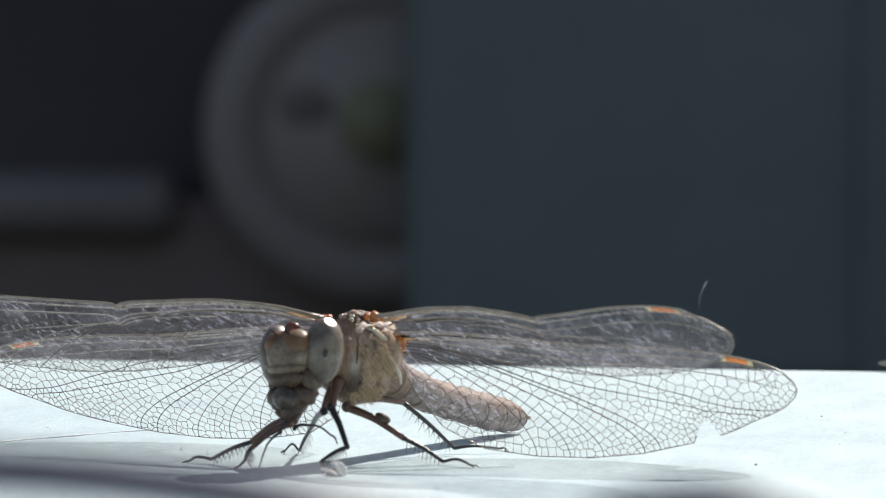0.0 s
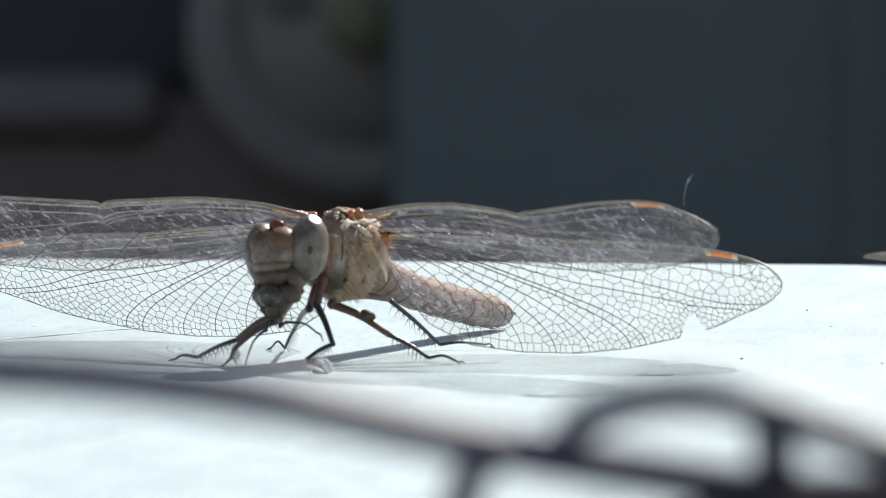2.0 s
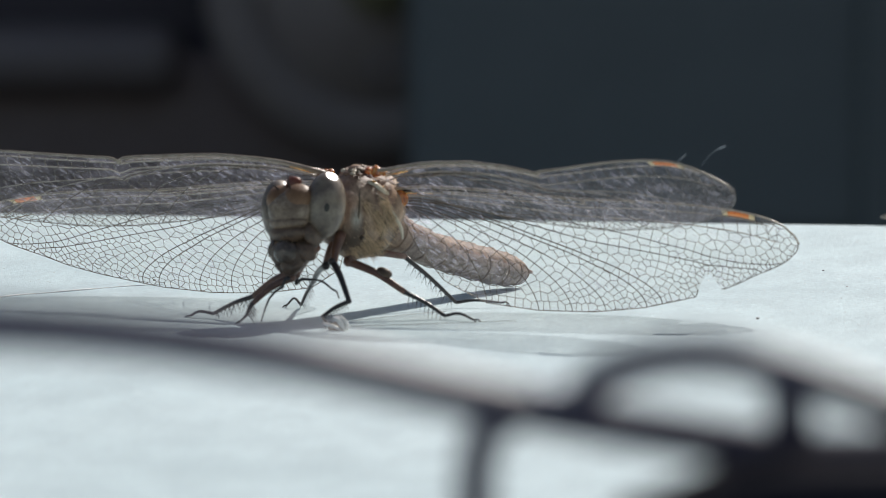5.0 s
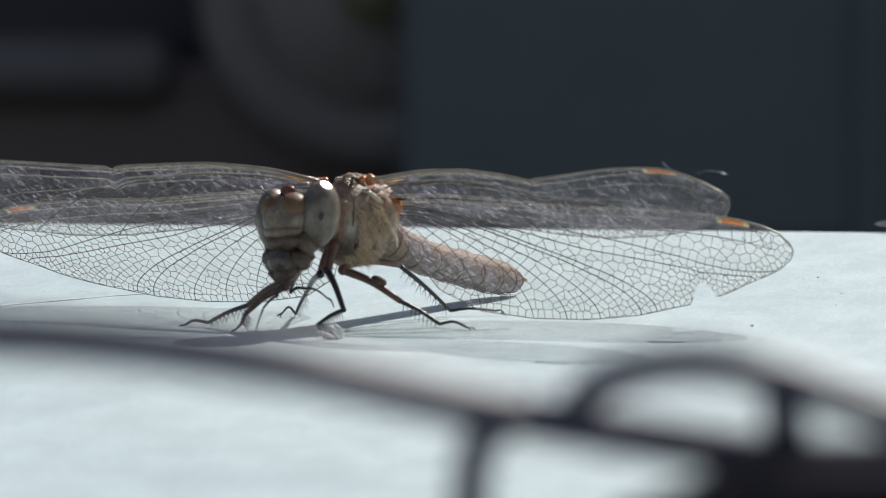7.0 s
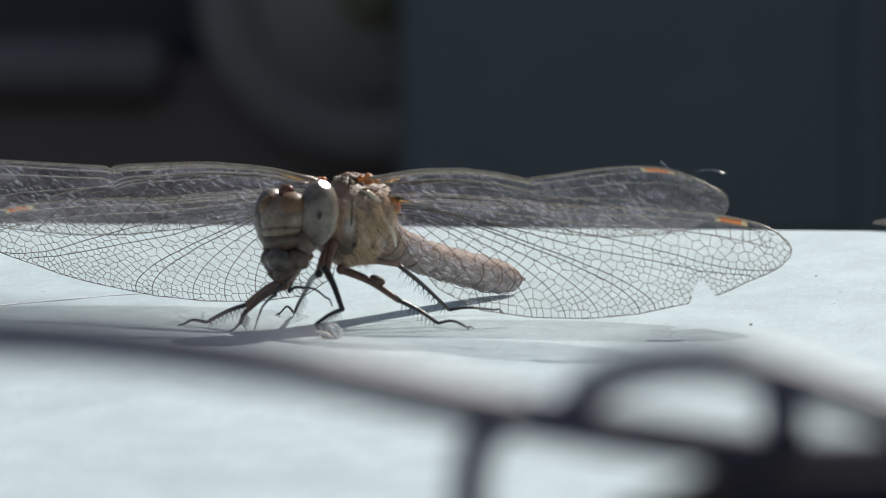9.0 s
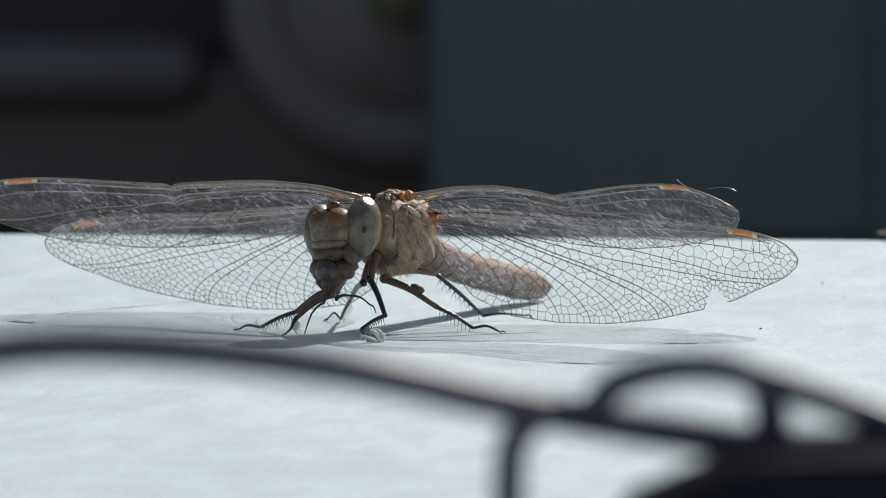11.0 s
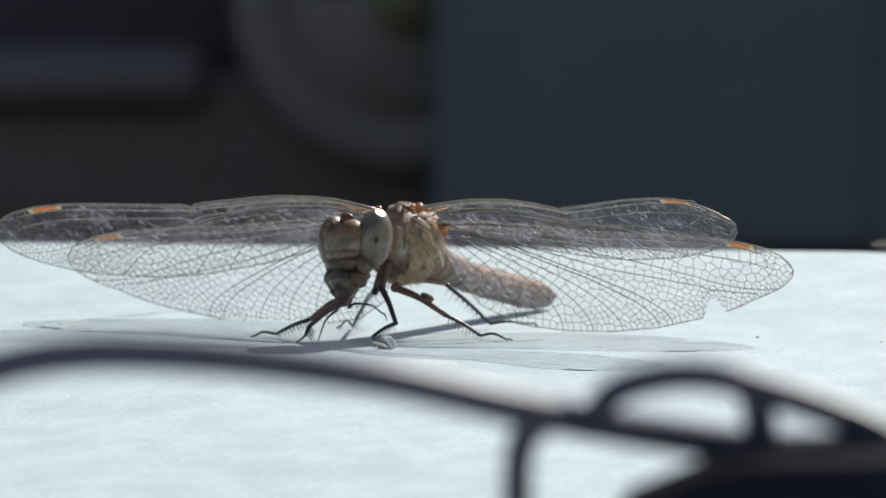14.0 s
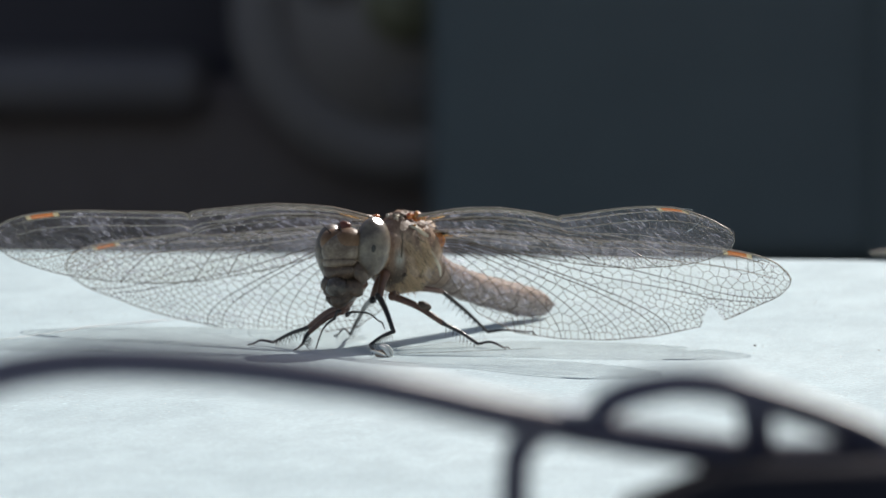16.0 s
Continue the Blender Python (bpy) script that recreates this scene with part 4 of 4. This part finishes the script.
    for x, y, z, r in ((0.0, -1.2, 10.2, (0.6, 0.8, 0.25)), (0, 0.9, 10.1, (0.8, 0.9, 0.35)), (0.9, 0.3, 10.0, (0.5, 0.9, 0.4)), (-0.9, 0.3, 10.0, (0.5, 0.9, 0.4)),
                       (1.75, 0.0, 9.5, (0.35, 0.8, 0.35)), (0, 2.3, 9.3, (0.9, 0.7, 0.4))):
        bm = bmesh.new()
        ball(bm, body_at(x, y, z), r, BODY, 16, 10, 0.16, x + y)
        part("back_plate", bm, OLIVE_PATCH, d)
    for _ in range(26):
        where = (rnd.uniform(-1.2, 1.2), rnd.uniform(-2.6, 0.4), 0)
        q = turn.transposed() @ (body_at(where[0], where[1], 7.4) - centre)
        z = 7.4 + 3.2 * math.sqrt(max(0.05, 1 - (q.x / 2.75) ** 2 - (q.y / 4.2) ** 2)) - 0.2 * where[1] * 0.3
        bm = bmesh.new()
        ball(bm, body_at(where[0], where[1], z), (rnd.uniform(0.1, 0.25), rnd.uniform(0.1, 0.25), rnd.uniform(0.07, 0.16)), BODY, 10, 7, 0.08, where[0])
        part("back_lump", bm, (OLIVE_PATCH, HOLLOW, THORAX, PALE)[_ % 4], d)
    bm = bmesh.new()
    ball(bm, body_at(1.4, -0.2, 4.9), (0.6, 0.8, 0.5), BODY, 14, 10, 0.1, 3)
    part("belly_plate", bm, HOLLOW, d)
    bm = bmesh.new()
    tube(bm, [body_at(-0.2, -2.8, 7.2), body_at(-0.6, -4.2, 7.3), body_at(-1.0, -5.4, 7.4)], lambda u: 1.3 - 0.3 * u, 14)
    part("neck", bm, THORAX, d)


HEAD = (-1.5, -6.4, 7.3)


def head(d):
    """The head hangs on the neck; its parts turn with it. Jaws are a part that chews."""
    turn = BODY @ Matrix.Rotation(radians(-8), 3, "Z") @ Matrix.Rotation(radians(-5), 3, "Y")
    pivot = body_at(*HEAD)
    at = lambda x, y, z: turn @ Vector((x, y, z))
    bm = bmesh.new()
    ball(bm, at(0, 0.2, -0.2), (2.3, 1.5, 2.0), turn, 28, 20)
    h = part("head", bm, FACE, d, "brown head with grey eyes and an orange brow", at=pivot)
    for side in (-1, 1):
        bm = bmesh.new()
        lean = turn @ Matrix.Rotation(radians(7 * side), 3, "Y") @ Matrix.Rotation(radians(-8), 3, "X")
        mid, crest = at(1.9, 0.4, 0.8) if side > 0 else at(-1.75, 0.3, 0.45), turn @ Vector((side * 0.667, -0.066, 0.745)).normalized()
        ball(bm, mid, (1.3, 1.7, 2.35), lean, 72, 60)
        limit = max((v.co - mid).dot(crest) for v in bm.verts) - (0.1 if side > 0 else 0.0)
        for v in bm.verts:
            over = (v.co - mid).dot(crest) - limit
            if over > 0:
                v.co -= crest * over * 0.94
        eye = part("eye", bm, EYE_SKIN, h, "large glossy grey compound eye")
        bm = bmesh.new()
        for y, z, r in ((-1.05, -0.15, 0.19),):
            n = Vector((side * 0.62, y / 1.75, z / 2.3))
            n.normalize()
            p = mid + lean @ Vector((n.x * 1.3, n.y * 1.7, n.z * 2.35))
            ball(bm, p, (r * 0.14, r, r * 1.6), lean @ Matrix.Rotation(radians(side * -40), 3, "Z"), 14, 10)
        part("eye_spot", bm, EYE_SPOT, eye, "dark spot")
    for side in (-1, 1):
        bm = bmesh.new()
        ball(bm, at(side * 0.72, -1.0, 1.42), (1.1, 1.22, 1.0), turn, 28, 20, 0.06, side)
        part("brow", bm, FRONS, h, "glossy orange brow")
    bm = bmesh.new()
    ball(bm, at(0.0, -0.6, 2.58), (0.62, 0.5, 0.5), turn, 20, 14, 0.16, 4)
    part("vertex", bm, VERTEX, h, "dark red crown knob")
    bm = bmesh.new()
    ball(bm, at(0.0, -1.05, 0.65), (1.72, 1.5, 1.5), turn, 32, 22, 0.05, 6)
    part("forehead", bm, FACE, h)
    bm = bmesh.new()
    ball(bm, at(0, -1.45, -0.2), (1.5, 1.1, 0.62), turn, 28, 18)
    part("clypeus", bm, FACE, h)
    bm = bmesh.new()
    ball(bm, at(-0.05, -1.5, -0.95), (1.42, 1.05, 0.72), turn, 28, 18, 0.1, 5)
    part("upper_lip", bm, DARK_JAW, h)
    for side in (-1, 1):
        bm = bmesh.new()
        tube(bm, [at(side * 0.45, -1.6, 2.0), at(side * 0.7, -2.2, 2.6), at(side * 1.0, -2.6, 3.2)], lambda u: 0.07 - 0.05 * u, 6)
        part("antenna", bm, LEG, h)
        bm = bmesh.new()
        ball(bm, at(side * 1.35, -0.7, -1.15), (0.55, 0.9, 1.0), turn, 22, 16, 0.15, side)
        part("cheek", bm, DARK_JAW, h)
    # hairs on the face
    bm = bmesh.new()
    rnd = random.Random(9)
    roots = []
    for _ in range(160):
        n = Vector((rnd.gauss(0, 0.8), -abs(rnd.gauss(0.8, 0.4)), rnd.gauss(-0.1, 0.8))).normalized()
        roots.append((at(n.x * 1.7, -0.7 + n.y * 1.6, -0.2 + n.z * 1.9), turn @ (n + Vector((rnd.gauss(0, 0.3), 0, -0.2)))))
    spikes(bm, roots, 0.5, 0.013)
    tagged(part("face_hair", bm, HAIR, h), kind="stuff")
    # jaws: a lobed lower lip with darker mandibles
    jp = at(0, -0.9, -1.6)
    j = lambda x, y, z: at(x, y, z) - jp
    bm = bmesh.new()
    ball(bm, j(0.05, -1.75, -2.3), (1.0, 1.05, 0.95), turn, 34, 24, 0.1, 2)
    lip = part("lower_lip", bm, JAW, h, "grey lobed lower lip", at=jp)
    bm = bmesh.new()
    ball(bm, j(-0.05, -1.3, -2.4), (1.5, 1.05, 1.15), turn, 34, 24, 0.22, 7)
    ball(bm, j(0.05, -1.5, -3.25), (0.75, 0.75, 0.75), turn, 20, 14, 0.12, 8)
    part("lip_base", bm, DARK_JAW, lip, "dark brown lip base")
    for side in (-1, 1):
        bm = bmesh.new()
        ball(bm, j(side * 1.2, -1.25, -2.15), (0.62, 0.85, 0.8), turn @ Matrix.Rotation(radians(side * -30), 3, "Y"), 20, 14, 0.14, side)
        part("lip_lobe", bm, JAW if side < 0 else DARK_JAW, lip)
        bm = bmesh.new()
        tube(bm, [j(side * 0.9, -1.2, -2.6), j(side * 0.7, -1.7, -3.3), j(side * 0.2, -1.9, -3.7)], lambda u: 0.5 - 0.3 * u, 10)
        part("mandible", bm, DARK_JAW, lip, "dark mandible")
    return h, lip


def leg(d, joints, radii, knee_mat=FEMUR, comb=True, claw=True):
    """A leg through its joints on the board's axes: hip, knee, ankle, toe."""
    hip, knee, ankle, *toes = (Vector(q) for q in joints)
    bm = bmesh.new()
    bend = (hip + knee) / 2 + Vector((0, 0, 0.25))
    tube(bm, smooth_path([hip, bend, knee], 5), lambda u: radii[0] * (1.05 - 0.35 * u), 10)
    ball(bm, hip, (radii[0] * 1.3,) * 3, seg=12, rings=8)
    thigh = part("femur", bm, knee_mat, d)
    bm = bmesh.new()
    up = hip + Vector((-0.3 * hip.x, 0.3 * (-1.5 - hip.y), 1.9))
    tube(bm, smooth_path([hip + (knee - hip) * 0.06, hip.lerp(up, 0.4) + Vector((0, 0, 0.15)), up], 4), lambda u: radii[0] * (0.95 + 0.7 * u), 12)
    part("coxa", bm, FEMUR, thigh)
    bm = bmesh.new()
    mid = (knee + ankle) / 2 + Vector((0, 0, 0.12))
    shin_line = smooth_path([knee, mid, ankle], 5)
    tube(bm, shin_line, lambda u: radii[1] * (1.05 - 0.3 * u), 8)
    ball(bm, knee, (radii[1] * 1.25,) * 3, seg=10, rings=8)
    shin = part("tibia", bm, LEG, thigh, "black spiny shin")
    if comb:
        roots = []
        way = (ankle - knee).normalized()
        drop = (Vector((0, 0, -1)) - way * way.dot(Vector((0, 0, -1)))).normalized()
        for k in range(9):
            p = knee.lerp(ankle, 0.1 + 0.1 * k)
            for s in (-0.5, 0.5):
                roots.append((p, drop + way * 0.45 + way.cross(drop) * s))
        bm = bmesh.new()
        spikes(bm, roots, 0.9, 0.042)
        tagged(part("bristle_fringe", bm, LEG, shin), kind="stuff")
    bm = bmesh.new()
    line = smooth_path([ankle, *toes], 5)
    tube(bm, line, lambda u: radii[1] * (0.72 - 0.25 * u), 8)
    foot = part("tarsus", bm, LEG, shin)
    if claw:
        bm = bmesh.new()
        e, way = line[-1], (line[-1] - line[-3]).normalized()
        for s in (-0.25, 0.25):
            side = way.cross(Vector((0, 0, 1))) * s
            tube(bm, smooth_path([e, e + way * 0.35 + side + Vector((0, 0, 0.08)), e + way * 0.6 + side * 1.4 - Vector((0, 0, 0.25))], 3), lambda u: 0.075 - 0.05 * u, 6)
        tagged(part("claw", bm, LEG, shin), "")
    return thigh


def dragonfly():
    d = thing("dragonfly", "brown dragonfly with clear veined wings, resting on the white board", "dragonfly")
    thorax(d)
    segmented_abdomen(d)
    h, lip = head(d)
    # legs: hip, knee, ankle, toes
    leg(d, [(-0.6, 0.6, 4.2), (3.2, 4.0, 3.9), (6.9, 6.6, 0.4), (8.3, 6.8, 0.55), (10.2, 7.2, 0.35)], (0.3, 0.17))
    leg(d, [(-0.8, -1.6, 4.0), (3.2, -2.6, 1.9), (6.0, -2.6, 0.25), (7.0, -3.6, 0.5), (8.0, -4.6, 0.15)], (0.3, 0.17))
    leg(d, [(-1.9, -4.3, 4.2), (-0.75, -6.0, 1.55), (-2.6, -7.2, 0.6), (-2.5, -8.6, 0.5), (-2.2, -9.8, 0.35)], (0.26, 0.16), LEG)
    leg(d, [(-4.6, -5.6, 3.5), (-7.4, -4.2, 1.75), (-10.3, -2.2, 0.35), (-11.3, -1.6, 0.45), (-11.95, -1.2, 0.12)], (0.36, 0.17))
    leg(d, [(-4.8, -6.2, 3.2), (-7.5, -6.2, 1.4), (-7.9, -6.2, 0.6), (-8.3, -6.0, 0.2)], (0.26, 0.16))
    leg(d, [(-2.4, -3.0, 3.8), (-3.4, 2.0, 2.1), (-4.2, 6.0, 0.25), (-4.7, 6.4, 0.7), (-5.2, 6.8, 0.2)], (0.24, 0.14), LEG)
    leg(d, [(-4.4, -5.0, 3.3), (-4.45, -4.6, 2.7), (-3.7, -4.2, 2.95), (-2.7, -4.0, 2.8), (-1.9, -4.0, 2.2)], (0.2, 0.13), LEG, comb=False)
    leg(d, [(-5.0, -6.5, 3.2), (-5.39, -6.5, 2.6), (-6.34, -6.2, 1.73), (-6.65, -5.8, 0.9), (-6.89, -5.5, 0.1)], (0.13, 0.1), LEG, comb=False, claw=False)
    # wings
    lf = wing(d, "forewing", body_at(1.5, -1.5, 10.1) + Vector((0.15, 0, 0.36)), -37.3, 3.1, 44.5, Planform(FORE_NEAR, 29.4, 0.9), False, 3,
              "clear dusty forewing with brown veins", (0.813, 0.90))
    lh = wing(d, "hindwing", body_at(1.9, 1.3, 8.4) + Vector((0.1, 0, 0.6)), -15.7, -1.8, 58.5, Planform(HIND, 29.05, 0.99, (0.765, 0.034, 1.6)), True, 7,
              "clear veined hindwing with a notched rear edge", (0.818, 0.896))
    rf = wing(d, "forewing", body_at(-1.5, -1.5, 10.1) + Vector((-0.3, 0, 0)), 166, 2.5, 44.6, Planform(FORE_FAR, 32.3, 1.03), False, 13,
              "clear dusty forewing with brown veins", (0.813, 0.90))
    rh = wing(d, "hindwing", body_at(-1.9, 1.3, 8.4) + Vector((-0.6, 0, 0.8)), 152.9, -3.5, 47.8, Planform(HIND, 30.3, 1.08), True, 17,
              "clear veined hindwing", (0.803, 0.889))
    bm = bmesh.new()
    ball(bm, (1.75, -2.35, 3.3), (0.58, 0.44, 0.3), Matrix.Rotation(0.45, 3, "Y"), 16, 12, 0.05, 2)
    part("mite", bm, DARK_JAW, d, "dark oval mite on the leg")
    # loose silk strands at a wing tip
    base = (23.1, -21.6, 12.15)
    bm = bmesh.new()
    tube(bm, smooth_path([(0, 0, 0), (0.0, 0, 0.9), (0.2, 0, 1.6), (0.5, 0, 2.1)], 5), lambda u: 0.006 + 0.009 * u + 0.026 * math.exp(-((u - 0.8) / 0.1) ** 2), 5)
    strand = part("silk_strand", bm, SILK, d, "fine pale silk thread", at=base)
    bm = bmesh.new()
    tube(bm, smooth_path([(0, 0, 0), (-0.3, 0, 0.2), (-0.62, 0, 0.5)], 4), lambda u: 0.008 + 0.018 * u, 5)
    barb = part("silk_strand", bm, SILK, d, "fine pale silk thread", at=(21.5, -20.3, 12.3))
    return d, h, lip, rf, rh, strand, barb


CRACKS = (((-0.6, -8.2), (2.75, -7.4), (6.7, -5.5), (11.0, -3.8)), ((-0.7, -4.2), (2.8, 0.3), (6.85, 4.6)))


def on_board():
    """What lies on the board: a husk, specks, a scratch."""
    husk = thing("seed_husk", "small white crumpled husk with a tan inside, lying on the board", "husk", at=(-1.75, -11.2, 0))
    bm = bmesh.new()
    ball(bm, (0.1, 0.15, 0.28), (0.62, 0.6, 0.36), Matrix.Rotation(0.5, 3, "Z"), 16, 12, 0.45, 8)
    part("kernel", bm, HUSK_IN, husk, "crumbly tan inside")
    for line, r in (([(-0.15, -0.55, 0.95), (0.25, -0.6, 0.75), (0.55, -0.55, 0.35), (0.7, -0.4, 0.05)], 0.17),
                    ([(0.0, -0.3, 1.0), (0.5, -0.35, 0.85), (0.85, -0.25, 0.45), (0.9, -0.1, 0.05)], 0.16),
                    ([(-0.85, -0.5, 0.55), (-0.45, -0.65, 0.45), (0.0, -0.7, 0.3), (0.45, -0.65, 0.08)], 0.12),
                    ([(0.1, 0.3, 0.85), (0.6, 0.35, 0.6), (0.85, 0.3, 0.06)], 0.15)):
        bm = bmesh.new()
        tube(bm, smooth_path(line, 5), lambda u, r=r: r * (0.45 + 0.75 * math.sin(math.pi * (0.1 + 0.8 * u))), 8, 0.55)
        part("shell", bm, HUSK_OUT, husk, "white curled flake")
    for x, y, r in ((28.1, -1.7, 0.12), (-15.4, 30, 0.1), (37.7, -5.8, 0.09), (36.3, 25.7, 0.08), (35.5, 40.7, 0.08), (-27.8, 30, 0.08), (-12.8, 30.5, 0.08)):
        bm = bmesh.new()
        ball(bm, (0, 0, r * 0.4), (r, r * 1.4, r * 0.5), seg=10, rings=7, lump=r * 0.5, seed=x)
        tagged(part("speck", bm, DARK_GRIT, None, at=(x, y, 0)), "dark speck of dirt on the board", "dirt speck", "specks on the board")
    bm = bmesh.new()
    tube(bm, smooth_path([(-4.6, 0.4, 0.72), (-3.4, 0.2, 0.74), (-1.5, 0, 0.66), (1.5, 0, 0.45), (5, -0.4, 0.42)], 6), lambda u: 0.06 + 0.36 * min(1, 2.2 * u) ** 0.7, 12, 0.9)
    tagged(part("dry_leaf_piece", bm, LEAF, None, at=(47.9, 87.0, 0)), "curled tan leaf scrap lying at the board's far edge", "scrap")
    rnd = random.Random(21)
    bm = bmesh.new()
    for _ in range(1900):
        x, y = rnd.uniform(-46, 52), rnd.uniform(-60, 78)
        r = rnd.choice((0.03, 0.04, 0.05, 0.06))
        bmesh.ops.create_icosphere(bm, subdivisions=1, radius=r, matrix=Matrix.Translation((x, y, 0)) @ Matrix.Diagonal((1, rnd.uniform(2, 4), 0.35, 1)))
    tagged(part("grit", bm, GRIT, None), "fine pale and dark grit scattered on the board", "grit", kind="stuff")
    bm = bmesh.new()
    for _ in range(30):
        x, y = rnd.uniform(-46, 52), rnd.uniform(-50, 78)
        r = rnd.choice((0.03, 0.035, 0.045))
        bmesh.ops.create_icosphere(bm, subdivisions=1, radius=r, matrix=Matrix.Translation((x, y, r * 0.3)) @ Matrix.Diagonal((1.2, rnd.uniform(1, 2.4), 0.6, 1)))
    tagged(part("dark_grit", bm, DARK_GRIT, None), "fine dark dust grains scattered on the board", "dust", kind="stuff")
    for line in CRACKS:
        bm = bmesh.new()
        tube(bm, smooth_path([(x, y, 0) for x, y in line], 8), lambda u: 0.035 + 0.025 * math.sin(u * 37) ** 2, 6, 0.7)
        tagged(part("crack", bm, CRACK, None), "fine dark crack in the board's paint", "crack", "cracks in the paint")
    bm = bmesh.new()
    tube(bm, smooth_path([(-32.5, 3.6, 0), (-29, 9.5, 0), (-24.9, 16.6, 0), (-21, 20.5, 0), (-18.0, 24, 0), (-14, 27, 0)], 6),
         lambda u: 0.05 + 0.14 * math.sin(math.pi * u) * (0.6 + 0.4 * math.sin(u * 23)), 6, 0.6)
    tagged(part("scratch", bm, SCRATCH, None), "white raised scratch in the board's paint", "scratch")


setting()
on_board()
panel()
cart()
wire_holder()
fly, fly_head, fly_lip, wing_rf, wing_rh, strand, barb = dragonfly()


def motions():
    def about(ob, axis="Y"):
        rest = ob.location.copy()
        return lambda deg: Matrix.Translation(rest) @ Matrix.Rotation(radians(deg), 4, axis)
    span = Vector((-0.97, 0.24, 0.04))
    rest = wing_rf.location.copy()

    def rf(deg, twist):
        return Matrix.Translation(rest) @ Matrix.Rotation(radians(deg), 4, "Y") @ Matrix.Rotation(radians(twist), 4, span)
    walk(wing_rf, [(0, rf(0, 0)), (0.5, rf(0.2, 0)), (1, rf(-0.6, 0)), (1.5, rf(-0.2, 0)), (2.5, rf(0, 0)), (4.2, rf(0, 0)), (12.5, rf(0, 0)), (12.8, rf(0, 0)), (12.9, rf(-1.2, 4)),
                   (13.0, rf(-4.0, 31)), (13.1, rf(-5.4, 33)), (13.2, rf(-4.4, 27)), (13.4, rf(-3.7, 16)), (13.8, rf(-2.8, 9)), (16, rf(-2.5, 8))])
    hinge = wing_rh.location.copy()
    blade = Vector((-0.889, 0.455, -0.06))

    def rh(deg, twist):
        return Matrix.Translation(hinge) @ Matrix.Rotation(radians(deg), 4, "Y") @ Matrix.Rotation(radians(twist), 4, blade)
    walk(wing_rh, [(0, rh(0, 0)), (9.7, rh(0, 0)), (11.8, rh(0, 1)), (12.85, rh(0, 1)), (13.1, rh(-1.6, 6)), (13.5, rh(-0.6, 5)), (14, rh(-0.8, 5)), (16, rh(-0.8, 5))])
    lip = about(fly_lip)
    chew = ((0, 0), (0.5, 2), (1, 0), (1.5, -3), (2, 2), (2.5, 5), (3, -2), (3.5, -3), (4.2, 0), (5, 6), (5.7, 0), (6.5, 6), (7, 8), (7.5, 3), (8, 8), (8.5, 3), (9, 6),
            (9.7, 8), (10.4, 2), (11, 8), (12, 10), (12.5, 3), (13, 0), (13.5, 3), (14, 6), (14.5, 5), (15, 10), (15.5, 11), (16, 12))
    walk(fly_lip, [(t, lip(a)) for t, a in chew])
    st = about(strand)
    walk(strand, [(0, st(0)), (0.35, st(6)), (0.55, st(-58)), (1.25, st(-60)), (1.45, st(2)), (2.5, st(-2)), (4.2, st(2)), (5.2, st(50)), (6.3, st(84)), (7, st(80)), (9.7, st(81)), (13.2, st(80)), (13.5, st(140)), (13.8, st(205)), (16, st(208))])
    bb = about(barb)
    walk(barb, [(0, bb(160)), (4.2, bb(160)), (5.2, bb(80)), (6.3, bb(-5)), (7, bb(0)), (13.2, bb(0)), (13.5, bb(75)), (13.8, bb(150)), (16, bb(150))])


motions()
